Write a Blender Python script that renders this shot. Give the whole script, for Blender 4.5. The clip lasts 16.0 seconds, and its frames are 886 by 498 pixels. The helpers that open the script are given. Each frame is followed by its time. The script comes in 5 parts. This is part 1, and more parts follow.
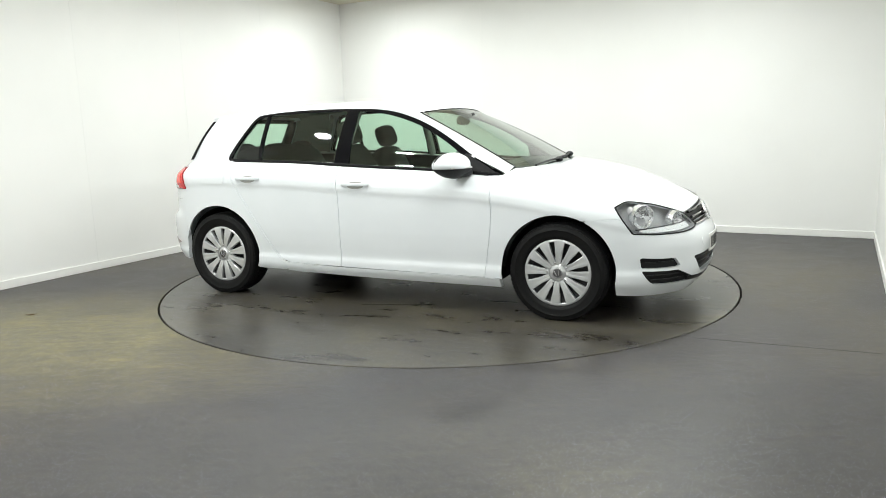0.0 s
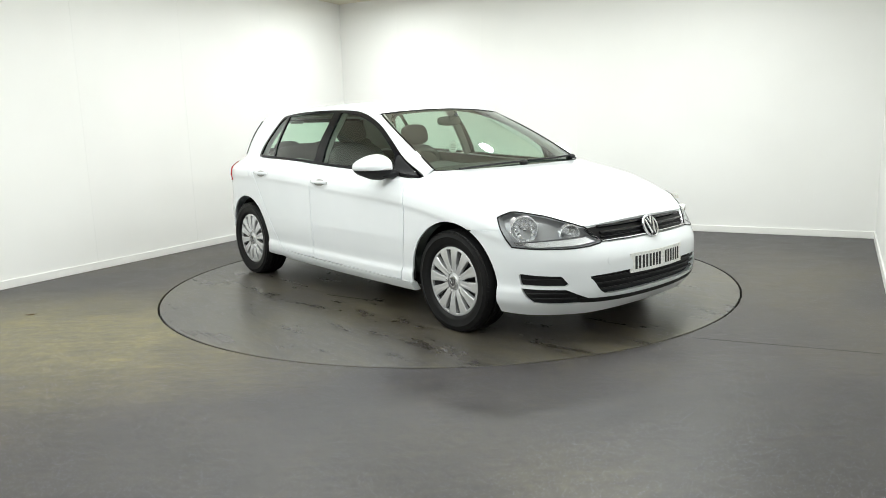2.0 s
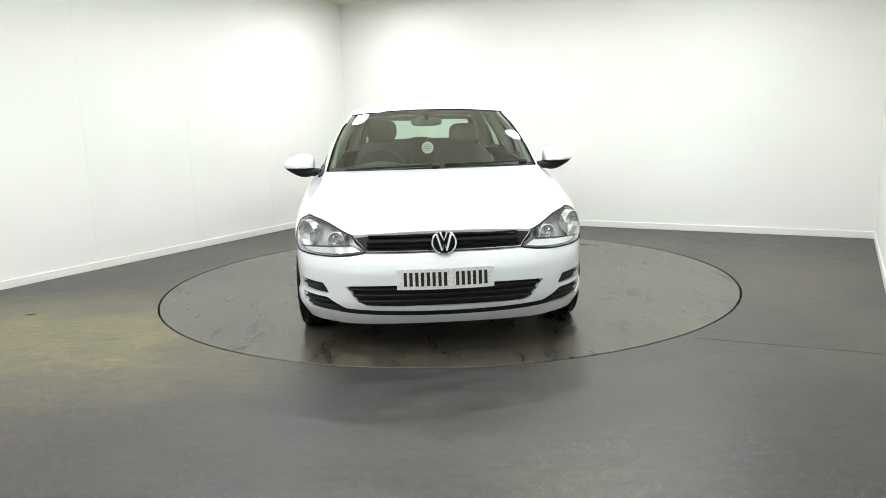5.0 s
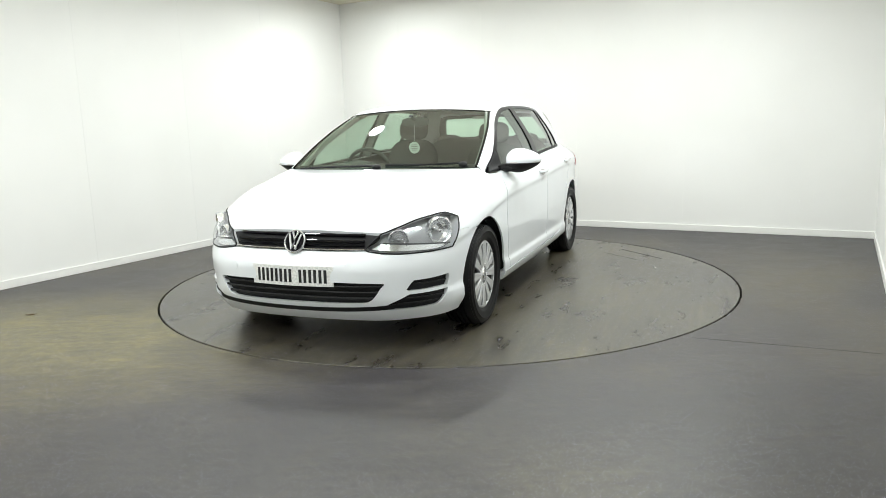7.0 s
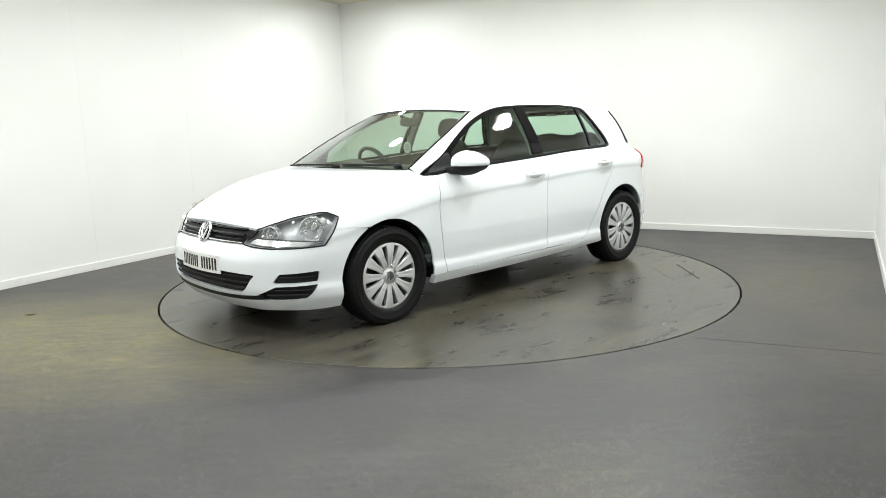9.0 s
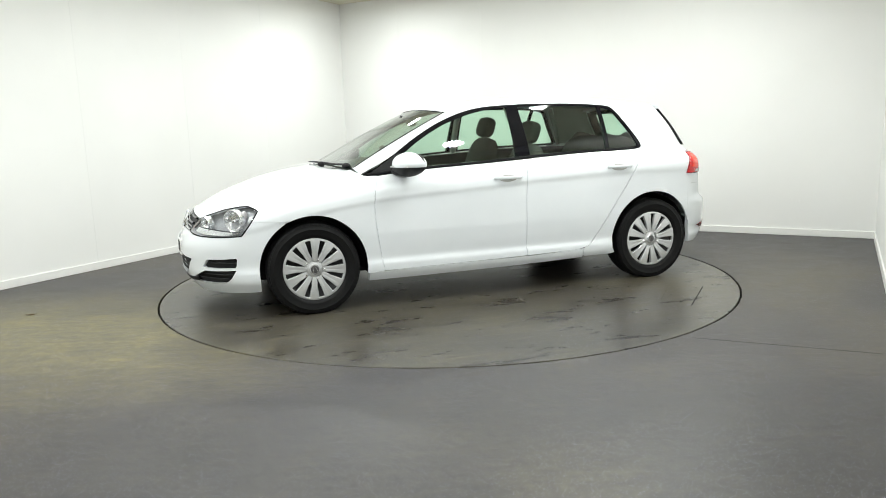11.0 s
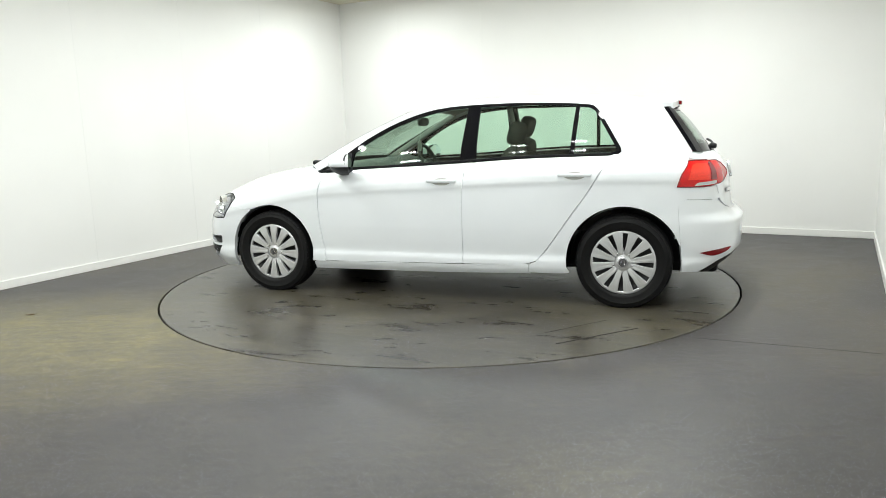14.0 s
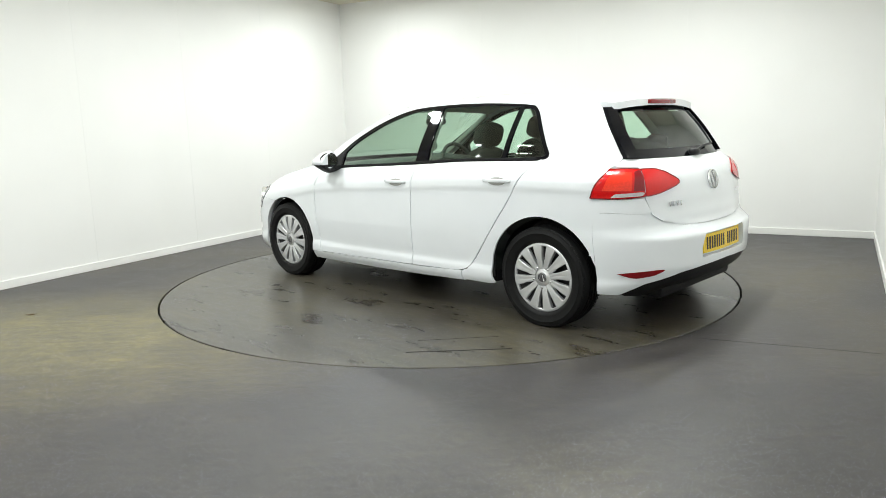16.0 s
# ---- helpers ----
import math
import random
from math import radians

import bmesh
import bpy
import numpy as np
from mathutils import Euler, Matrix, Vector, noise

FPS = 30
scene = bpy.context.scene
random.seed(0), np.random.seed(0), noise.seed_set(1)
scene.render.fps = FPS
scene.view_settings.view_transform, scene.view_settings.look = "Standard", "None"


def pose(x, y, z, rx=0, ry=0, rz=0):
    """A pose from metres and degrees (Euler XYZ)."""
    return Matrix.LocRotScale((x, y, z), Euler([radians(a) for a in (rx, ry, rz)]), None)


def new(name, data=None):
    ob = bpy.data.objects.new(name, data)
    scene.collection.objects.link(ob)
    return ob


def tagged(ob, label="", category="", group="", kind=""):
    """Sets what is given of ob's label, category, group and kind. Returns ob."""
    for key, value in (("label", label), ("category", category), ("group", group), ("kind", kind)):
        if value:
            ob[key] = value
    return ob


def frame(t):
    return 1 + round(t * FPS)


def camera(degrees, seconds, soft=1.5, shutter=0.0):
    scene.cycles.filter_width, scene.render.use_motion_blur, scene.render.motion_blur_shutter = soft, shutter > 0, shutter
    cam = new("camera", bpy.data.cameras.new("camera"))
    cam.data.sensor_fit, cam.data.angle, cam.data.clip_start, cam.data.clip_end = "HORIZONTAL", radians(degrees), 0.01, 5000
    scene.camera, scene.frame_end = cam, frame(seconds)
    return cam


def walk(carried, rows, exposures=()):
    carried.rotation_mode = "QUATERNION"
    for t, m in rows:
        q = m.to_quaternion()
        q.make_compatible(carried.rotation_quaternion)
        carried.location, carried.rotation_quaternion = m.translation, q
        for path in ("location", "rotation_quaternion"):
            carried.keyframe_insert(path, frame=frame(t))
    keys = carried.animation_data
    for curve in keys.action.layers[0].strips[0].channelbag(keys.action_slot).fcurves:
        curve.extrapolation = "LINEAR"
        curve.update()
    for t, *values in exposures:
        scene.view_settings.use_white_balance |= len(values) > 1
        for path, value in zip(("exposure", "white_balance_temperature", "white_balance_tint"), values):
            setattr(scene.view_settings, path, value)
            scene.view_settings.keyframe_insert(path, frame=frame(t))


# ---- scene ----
# A fixed camera in a white photo room; a turntable in the floor turns a white hatchback.
SECONDS = 16.0
cam = camera(63.33, SECONDS, soft=0.75)
EYE = (0.0, -5.777, 1.2458)
CAM_POSE = Matrix.Translation(EYE) @ pose(0, 0, 0, 90 - 9.929, 0, 0.3673) @ pose(0, 0, 0, 0, 0, -1.7347)
walk(cam, [(0.0, CAM_POSE), (SECONDS, CAM_POSE)])

# ---------------------------------------------------------------- light
# the room: corner of the two far walls, x along the back wall, y out through it
ROOM = Matrix.Translation((-1.358, 4.263, 0)) @ pose(0, 0, 0, 0, 0, -28.75)
ROOM_W, ROOM_L, ROOM_H = 6.35, 10.0, 2.85
# round lamps along the walls and over the near half: x, y, diameter, watts
# the corner and back-row lamps are added to brighten the far walls
LAMPS = [(1.10, -1.10, 0.24, 27.0)] + [(x, -1.70, 0.24, w) for x, w in ((2.5, 19.0), (3.7, 21.0), (5.0, 28.0))]
LAMPS += [(1.70, y, 0.24, w) for y, w in ((-2.5, 19.0), (-3.7, 20.0), (-5.0, 21.0))] + [(4.85, y, 0.24, w) for y, w in ((-2.8, 28.0), (-3.9, 27.0), (-5.1, 17.0))]
LAMPS += [(2.5, -5.6, 0.24, 18.0), (3.8, -5.6, 0.24, 12.0)] + [(x, -7.1, 0.24, w) for x, w in ((1.3, 24.0), (3.0, 25.0), (4.8, 12.0))] + [(x, -8.8, 0.24, 20.0) for x in (1.2, 3.0, 4.8)]

world = bpy.data.worlds.new("world")
scene.world = world
world.use_nodes = True
world.node_tree.nodes["Background"].inputs[0].default_value = (0.9, 0.95, 1.0, 1)
world.node_tree.nodes["Background"].inputs[1].default_value = 0.05
scene.view_settings.exposure = 0.0


def panel_lamp(x, y, width, watts):
    data = bpy.data.lights.new("ceiling_lamp", "AREA")
    data.shape, data.size = "DISK", width - 0.03
    data.energy, data.color = watts, (0.95, 1.0, 0.985)
    ob = new("ceiling_lamp", data)
    ob.matrix_world = ROOM @ pose(x, y, ROOM_H - 0.075)
    return ob


for spec in LAMPS:
    panel_lamp(*spec)

# ---------------------------------------------------------------- materials
def material(name, colour, rough=0.5, metal=0.0, coat=0.0, spec=0.5):
    m = bpy.data.materials.new(name)
    m.use_nodes = True
    b = m.node_tree.nodes["Principled BSDF"]
    b.inputs["Base Color"].default_value = (*colour, 1)
    b.inputs["Roughness"].default_value = rough
    b.inputs["Metallic"].default_value = metal
    b.inputs["Coat Weight"].default_value = coat
    b.inputs["Coat Roughness"].default_value = 0.03
    b.inputs["Specular IOR Level"].default_value = spec
    return m


def node(m, kind, **inputs):
    n = m.node_tree.nodes.new(kind)
    for k, v in inputs.items():
        n.inputs[k.replace("_", " ")].default_value = v
    return n


def wire(m, a, out, b, inp):
    m.node_tree.links.new(a.outputs[out], b.inputs[inp])


def bsdf(m):
    return m.node_tree.nodes["Principled BSDF"]


def ramp(m, stops):
    r = m.node_tree.nodes.new("ShaderNodeValToRGB")
    e = r.color_ramp.elements
    while len(e) < len(stops):
        e.new(0.5)
    for el, (p, c) in zip(e, stops):
        el.position, el.color = p, (*c, 1) if len(c) == 3 else c
    return r


def bump(m, height, strength, distance):
    bp = node(m, "ShaderNodeBump", Strength=strength, Distance=distance)
    wire(m, height, "Fac" if "Fac" in height.outputs else 0, bp, "Height")
    wire(m, bp, "Normal", bsdf(m), "Normal")
    return bp


def mix(m, kind, fac, a, b):
    """a, b: (node, output) or colour; fac: (node, output) or number."""
    n = m.node_tree.nodes.new("ShaderNodeMixRGB")
    n.blend_type = kind
    for slot, v in (("Fac", fac), ("Color1", a), ("Color2", b)):
        if isinstance(v, tuple) and hasattr(v[0], "outputs"):
            wire(m, v[0], v[1], n, slot)
        else:
            n.inputs[slot].default_value = v if slot == "Fac" else (*v, 1)
    return n


def wall_paint():
    m = material("white_wall_paint", (0.80, 0.795, 0.76), 0.55)
    tc = node(m, "ShaderNodeTexCoord")
    n1 = node(m, "ShaderNodeTexNoise", Scale=0.7, Detail=3.0)
    n2 = node(m, "ShaderNodeTexNoise", Scale=160.0, Detail=2.0)
    wire(m, tc, "Object", n1, "Vector")
    wire(m, tc, "Object", n2, "Vector")
    r = ramp(m, [(0.3, (0.77, 0.768, 0.745)), (0.7, (0.82, 0.818, 0.80))])
    wire(m, n1, "Fac", r, "Fac")
    wire(m, r, "Color", bsdf(m), "Base Color")
    bump(m, n2, 0.12, 0.002)
    return m


def vinyl(name, grain, smear, worn, stain, tones, gloss):
    """Dark grey safety vinyl: sparkling flakes, scuffs drawn out along smear, tan stains."""
    m = material(name, (0.1, 0.1, 0.095), 0.3, spec=0.5)
    tc = node(m, "ShaderNodeTexCoord")
    mp = node(m, "ShaderNodeMapping", Scale=smear)
    wire(m, tc, "Object", mp, "Vector")
    big = node(m, "ShaderNodeTexNoise", Scale=0.55, Detail=4.0, Roughness=0.55)
    mid = node(m, "ShaderNodeTexNoise", Scale=grain, Detail=8.0, Roughness=0.72, Distortion=0.3)
    fine = node(m, "ShaderNodeTexNoise", Scale=260.0, Detail=2.0)
    flake = node(m, "ShaderNodeTexVoronoi", Scale=200.0)
    mottle = node(m, "ShaderNodeTexNoise", Scale=22.0, Detail=6.0, Roughness=0.8)
    for n in (big, fine, flake, mottle):
        wire(m, tc, "Object", n, "Vector")
    wire(m, mp, "Vector", mid, "Vector")
    tone = ramp(m, list(zip((0.36, 0.50, 0.66), tones)))
    wire(m, big, "Fac", tone, "Fac")
    # a broad tan stain, broken up by noise
    (sx, sy), (rx, ry), depth = stain
    place = node(m, "ShaderNodeMapping", Location=(-sx / rx, -sy / ry, 0), Scale=(1 / rx, 1 / ry, 1))
    wire(m, tc, "Object", place, "Vector")
    spread = node(m, "ShaderNodeTexGradient")
    spread.gradient_type = "SPHERICAL"
    wire(m, place, "Vector", spread, "Vector")
    cloud = node(m, "ShaderNodeTexNoise", Scale=1.6, Detail=5.0, Roughness=0.6)
    wire(m, mp, "Vector", cloud, "Vector")
    ragged = node(m, "ShaderNodeMath")
    ragged.operation = "MULTIPLY"
    wire(m, spread, "Fac", ragged, 0)
    wire(m, cloud, "Fac", ragged, 1)
    tan = ramp(m, [(0.06, (0, 0, 0)), (0.40, (depth, depth, depth))])
    wire(m, ragged, "Value", tan, "Fac")
    tone = mix(m, "MIX", (tan, "Color"), (tone, "Color"), (0.150, 0.134, 0.068))
    dirt = ramp(m, [(0.34, (0.40, 0.38, 0.35)), (0.44, (0.72, 0.70, 0.67)), (0.54, (0.99, 0.99, 0.97)), (0.68, (1.26, 1.22, 1.12))])
    wire(m, mid, "Fac", dirt, "Fac")
    c1 = mix(m, "MULTIPLY", worn, (tone, "Color"), (dirt, "Color"))
    # fine scuffs drawn out the same way
    draw = node(m, "ShaderNodeMapping", Scale=(smear[0] * 0.35, smear[1] * 1.6, 1.0))
    wire(m, tc, "Object", draw, "Vector")
    scuff = node(m, "ShaderNodeTexNoise", Scale=grain * 3.2, Detail=6.0, Roughness=0.62, Distortion=0.1)
    wire(m, draw, "Vector", scuff, "Vector")
    rub = ramp(m, [(0.34, (0.60, 0.58, 0.55)), (0.48, (0.94, 0.94, 0.93)), (0.55, (1.03, 1.02, 1.0)), (0.68, (1.45, 1.38, 1.20))])
    wire(m, scuff, "Fac", rub, "Fac")
    c1 = mix(m, "MULTIPLY", worn * 0.7, (c1, "Color"), (rub, "Color"))
    spot = ramp(m, [(0.0, (1, 1, 1)), (0.16, (1, 1, 1)), (0.30, (0, 0, 0))])
    wire(m, flake, "Distance", spot, "Fac")
    pick = ramp(m, [(0.44, (0, 0, 0)), (0.60, (0.35, 0.35, 0.35)), (0.74, (1, 1, 1))])
    wire(m, flake, "Color", pick, "Fac")
    chips = mix(m, "MULTIPLY", 1.0, (spot, "Color"), (pick, "Color"))
    cast = ramp(m, [(0.36, (0.72, 0.68, 0.80)), (0.50, (1.0, 1.0, 0.97)), (0.64, (1.30, 1.28, 1.12))])
    wire(m, mottle, "Fac", cast, "Fac")
    c1 = mix(m, "MULTIPLY", 1.0, (c1, "Color"), (cast, "Color"))
    c2 = mix(m, "MIX", (chips, "Color"), (c1, "Color"), (0.46, 0.43, 0.62))
    wire(m, c2, "Color", bsdf(m), "Base Color")
    rr = ramp(m, [(0.3, (gloss,) * 3), (0.7, (gloss + 0.13,) * 3)])
    wire(m, mid, "Fac", rr, "Fac")
    wire(m, rr, "Color", bsdf(m), "Roughness")
    bump(m, fine, 0.25, 0.0012)
    return m


WALL = wall_paint()
CEIL = material("ceiling_board", (0.72, 0.68, 0.55), 0.8)
SKIRT = material("skirting_gloss_white", (0.78, 0.775, 0.75), 0.35)
VINYL = vinyl("speckled_grey_vinyl", 4.5, (0.8, 1.3, 1.0), 0.7, ((-2.6, -1.45), (3.0, 1.7), 0.9),
              ((0.034, 0.0314, 0.0318), (0.0455, 0.0418, 0.0385), (0.070, 0.0625, 0.0450)), 0.40)
TABLE_VINYL = vinyl("worn_grey_vinyl", 2.4, (0.8, 2.4, 1.0), 1.0, ((0.6, 0.4), (2.6, 1.7), 0.22),
                    ((0.049, 0.0455, 0.040), (0.062, 0.0575, 0.047), (0.092, 0.083, 0.056)), 0.24)
GAP = material("dark_gap", (0.012, 0.011, 0.01), 0.7)
JOINT = material("vinyl_joint", (0.022, 0.021, 0.020), 0.5)
LEAF = material("dry_leaf", (0.10, 0.055, 0.02), 0.7)
GLOW = material("lamp_diffuser", (0.9, 0.9, 0.9), 0.5)
bsdf(GLOW).inputs["Emission Color"].default_value = (1, 0.98, 0.93, 1)
bsdf(GLOW).inputs["Emission Strength"].default_value = 6.0
LAMP_METAL = material("white_lamp_frame", (0.75, 0.75, 0.75), 0.4)


# ---------------------------------------------------------------- mesh helpers
def mesh_object(name, verts, faces, mat, parent=None, smooth=False, label=""):
    me = bpy.data.meshes.new(name)
    me.from_pydata([tuple(v) for v in verts], [], faces)
    me.validate()
    if smooth:
        me.polygons.foreach_set("use_smooth", [True] * len(me.polygons))
    me.materials.append(mat)
    ob = new(name, me)
    if parent is not None:
        ob.parent = parent
    if label:
        ob["label"] = label
    return ob


def part(name, bm, mat, parent, label="", smooth=True, sharp=35.0):
    """Links a bmesh as one mesh object under a thing."""
    bmesh.ops.recalc_face_normals(bm, faces=bm.faces)
    me = bpy.data.meshes.new(name)
    for f in bm.faces:
        f.smooth = smooth
    if smooth:
        for e in bm.edges:
            if len(e.link_faces) == 2 and e.calc_face_angle(0) > radians(sharp):
                e.smooth = False
    bm.to_mesh(me)
    bm.free()
    me.materials.append(mat)
    ob = new(name, me)
    if parent is not None:
        ob.parent = parent
    if label:
        ob["label"] = label
    return ob


def box_bm(x0, x1, y0, y1, z0, z1, bevel=0.0, segs=2, bm=None):
    bm = bm or bmesh.new()
    r = bmesh.ops.create_cube(bm, size=1.0, matrix=Matrix.Translation(((x0 + x1) / 2, (y0 + y1) / 2, (z0 + z1) / 2)) @ Matrix.Diagonal((x1 - x0, y1 - y0, z1 - z0, 1)))
    if bevel:
        es = list({e for v in r["verts"] for e in v.link_edges})
        bmesh.ops.bevel(bm, geom=es, offset=bevel, segments=segs, affect="EDGES", profile=0.5)
    return bm


def revolve_bm(profile, segs=64, bm=None, closed=False):
    """Turns a profile of (radius, height) round the z axis."""
    bm = bm or bmesh.new()
    rings = []
    for i in range(segs):
        a = 2 * math.pi * i / segs
        rings.append([bm.verts.new((r * math.cos(a), r * math.sin(a), h)) for r, h in profile])
    n = len(profile)
    for i in range(segs):
        p, q = rings[i], rings[(i + 1) % segs]
        for k in range(n if closed else n - 1):
            bm.faces.new((p[k], q[k], q[(k + 1) % n], p[(k + 1) % n]))
    return bm


# ---------------------------------------------------------------- the room
T = 0.12


def room_box(name, x0, x1, y0, y1, z0, z1, mat, bevel=0.0):
    ob = part(name, box_bm(x0, x1, y0, y1, z0, z1, bevel), mat, None, smooth=False)
    ob.matrix_world = ROOM
    return ob


def structure(ob, label, category):
    return tagged(ob, label, category, kind="structure")


TABLE_R = 2.2315


def build_room():
    # floor with a round opening for the turntable
    inv = ROOM.inverted()
    centre = inv @ Vector((0, 0, 0))
    bm = bmesh.new()
    segs = 192
    ring = [bm.verts.new((TABLE_R * math.cos(2 * math.pi * i / segs), TABLE_R * math.sin(2 * math.pi * i / segs), 0)) for i in range(segs)]
    low = [bm.verts.new((v.co.x, v.co.y, -0.08)) for v in ring]
    outer = []
    for i in range(segs):
        a = 2 * math.pi * i / segs
        d = inv.to_3x3() @ Vector((math.cos(a), math.sin(a), 0))
        ks = []
        for o, dd, lo, hi in ((centre.x, d.x, -0.06, ROOM_W + 0.06), (centre.y, d.y, -ROOM_L - 0.06, 0.06)):
            if abs(dd) > 1e-6:
                ks.append(((hi if dd > 0 else lo) - o) / dd)
        k = min(ks)
        outer.append(bm.verts.new((k * math.cos(a), k * math.sin(a), 0)))
    for i in range(segs):
        j = (i + 1) % segs
        bm.faces.new((ring[i], ring[j], outer[j], outer[i]))
        bm.faces.new((ring[i], low[i], low[j], ring[j]))
    for k in range(4):  # square off the room's corners
        c = ROOM @ Vector(((-0.06, ROOM_W + 0.06)[k % 2], (-ROOM_L - 0.06, 0.06)[k // 2], 0))
        cv = min(outer, key=lambda v: (v.co - c).length)
        cv.co = c
    structure(part("floor", bm, VINYL, None, smooth=False), "speckled dark grey vinyl floor with tan stains", "floor")
    pit = part("turntable_pit", revolve_bm([(0.02, -0.07), (TABLE_R + 0.05, -0.07)], 96), GAP, None)
    structure(pit, "dark gap under the turntable edge", "floor gap")

    W, L, H = ROOM_W, ROOM_L, ROOM_H
    structure(room_box("wall_back", -T, W + T, 0, T, -0.1, H + 0.1, WALL), "plain white painted panel wall", "wall")
    structure(room_box("wall_left", -T, 0, -L, 0, -0.1, H + 0.1, WALL), "plain white painted panel wall", "wall")
    structure(room_box("wall_right", W, W + T, -L, 0, -0.1, H + 0.1, WALL), "plain white painted panel wall", "wall")
    structure(room_box("wall_front", -T, W + T, -L - T, -L, -0.1, H + 0.1, WALL), "plain white painted panel wall", "wall")
    structure(room_box("ceiling", -T, W + T, -L - T, T, H, H + 0.1, CEIL), "plain beige ceiling board with round lamps", "ceiling")
    s, h = 0.014, 0.07
    structure(room_box("baseboard", 0, W - 0.0, -s, 0, 0, h, SKIRT, 0.003), "white painted skirting board", "baseboard")
    structure(room_box("baseboard", 0, s, -L, -s, 0, h, SKIRT, 0.003), "white painted skirting board", "baseboard")
    structure(room_box("baseboard", W - s, W, -L, -s, 0, h, SKIRT, 0.003), "white painted skirting board", "baseboard")
    # thin cover strips over the panel joints
    for x in (0.89, 2.09, 3.30, 4.51, 5.66):
        structure(room_box("trim", x - 0.003, x + 0.003, -0.0014, 0, h, H, WALL), "thin white joint strip on the wall", "trim")
    for y in (-1.55, -2.75, -3.95, -5.15, -6.35, -7.55):
        structure(room_box("trim", 0, 0.0012, y - 0.003, y + 0.003, h, H, WALL), "thin white joint strip on the wall", "trim")
    # welded joint between two vinyl sheets, right of the turntable
    a, b = Vector((1.38, -1.83, 0.0)), Vector((2.30, -2.226, 0.0))
    seam = part("trim", box_bm(0, (b - a).length, -0.0012, 0.0012, -0.001, 0.0010), JOINT, None, smooth=False)
    seam.matrix_world = Matrix.Translation(a) @ pose(0, 0, 0, 0, 0, math.degrees(math.atan2(b.y - a.y, b.x - a.x)))
    structure(seam, "thin dark joint in the vinyl floor", "trim")
    # a dry scrap lying on the floor
    bm = bmesh.new()
    q = [bm.verts.new((0.030 * math.cos(t) * (1 + 0.3 * math.sin(3 * t)), 0.010 * math.sin(t), 0.002 + 0.004 * abs(math.cos(2 * t)))) for t in np.linspace(0, 2 * math.pi, 14, endpoint=False)]
    bm.faces.new(q)
    g = bmesh.ops.extrude_face_region(bm, geom=list(bm.faces))
    for v in g["geom"]:
        if isinstance(v, bmesh.types.BMVert):
            v.co.z += 0.002
    scrap = part("dry_leaf", bm, LEAF, None, smooth=False)
    scrap.matrix_world = pose(-2.949, -0.872, 0, 0, 0, 20)
    tagged(scrap, "small dry brown leaf lying on the vinyl floor", "leaf")


def ceiling_light(x, y, width, watts):
    root = new("ceiling_light")
    root.matrix_world = ROOM @ pose(x, y, ROOM_H)
    r = width / 2
    part("frame", revolve_bm([(0.0005, 0.0), (r * 0.7, 0.0), (r + 0.012, -0.03), (r + 0.02, -0.055), (r + 0.018, -0.066), (r, -0.066), (r, -0.03)], 40), LAMP_METAL, root)
    part("diffuser", revolve_bm([(0.0005, -0.058), (r * 0.8, -0.056), (r, -0.05), (r, -0.035), (0.0005, -0.035)], 40), GLOW, root, "glowing white diffuser")
    return tagged(root, "round white lamp on the ceiling with a glowing disc", "ceiling lamp", "ceiling lamps")


def build_turntable():
    root = new("turntable")
    bm = revolve_bm([(0.0001, 0.0), (0.8, 0.0), (TABLE_R - 0.017, 0.0), (TABLE_R - 0.014, -0.003), (TABLE_R - 0.014, -0.06)], 192)
    part("deck", bm, TABLE_VINYL, root)
    # narrow hatch slots cut along the rim
    for (ax, ay), (bx, by), w in (((-1.164, 1.586), (-1.582, 1.173), 0.0045), ((-1.378, 1.040), (-1.060, 1.392), 0.0005), ((-0.217, -1.025), (0.194, -0.894), 0.003)):
        bm = bmesh.new()
        d = Vector((bx - ax, by - ay, 0))
        n = Vector((-d.y, d.x, 0)).normalized() * w
        a, c = Vector((ax, ay, 0.002)), Vector((bx, by, 0.002))
        bm.faces.new([bm.verts.new(v) for v in (a - n, c - n, c + n, a + n)])
        r = bmesh.ops.extrude_face_region(bm, geom=list(bm.faces))
        for v in r["geom"]:
            if isinstance(v, bmesh.types.BMVert):
                v.co.z -= 0.0015
        part("hatch_slot", bm, GAP, root, "dark straight slot in the deck", smooth=False)
    bm = revolve_bm([(0.0004, 0.003), (0.004, 0.002), (0.006, 0.0005)], 12)
    bmesh.ops.transform(bm, matrix=pose(-0.745, 1.574, 0), verts=bm.verts)
    part("fleck", bm, SKIRT, root, "small white fleck on the deck")
    return tagged(root, "round grey vinyl turntable deck flush with the floor", "turntable")


build_room()
for spec in LAMPS:
    ceiling_light(*spec)
TABLE = build_turntable()

# ---------------------------------------------------------------- car materials
def car_paint():
    m = material("white_car_paint", (0.77, 0.81, 0.85), 0.32, coat=1.0)
    tc = node(m, "ShaderNodeTexCoord")
    n = node(m, "ShaderNodeTexNoise", Scale=3.0, Detail=4.0)
    wire(m, tc, "Object", n, "Vector")
    r = ramp(m, [(0.35, (0.800, 0.830, 0.858)), (0.65, (0.822, 0.850, 0.878))])
    wire(m, n, "Fac", r, "Fac")
    wire(m, r, "Color", bsdf(m), "Base Color")
    return m


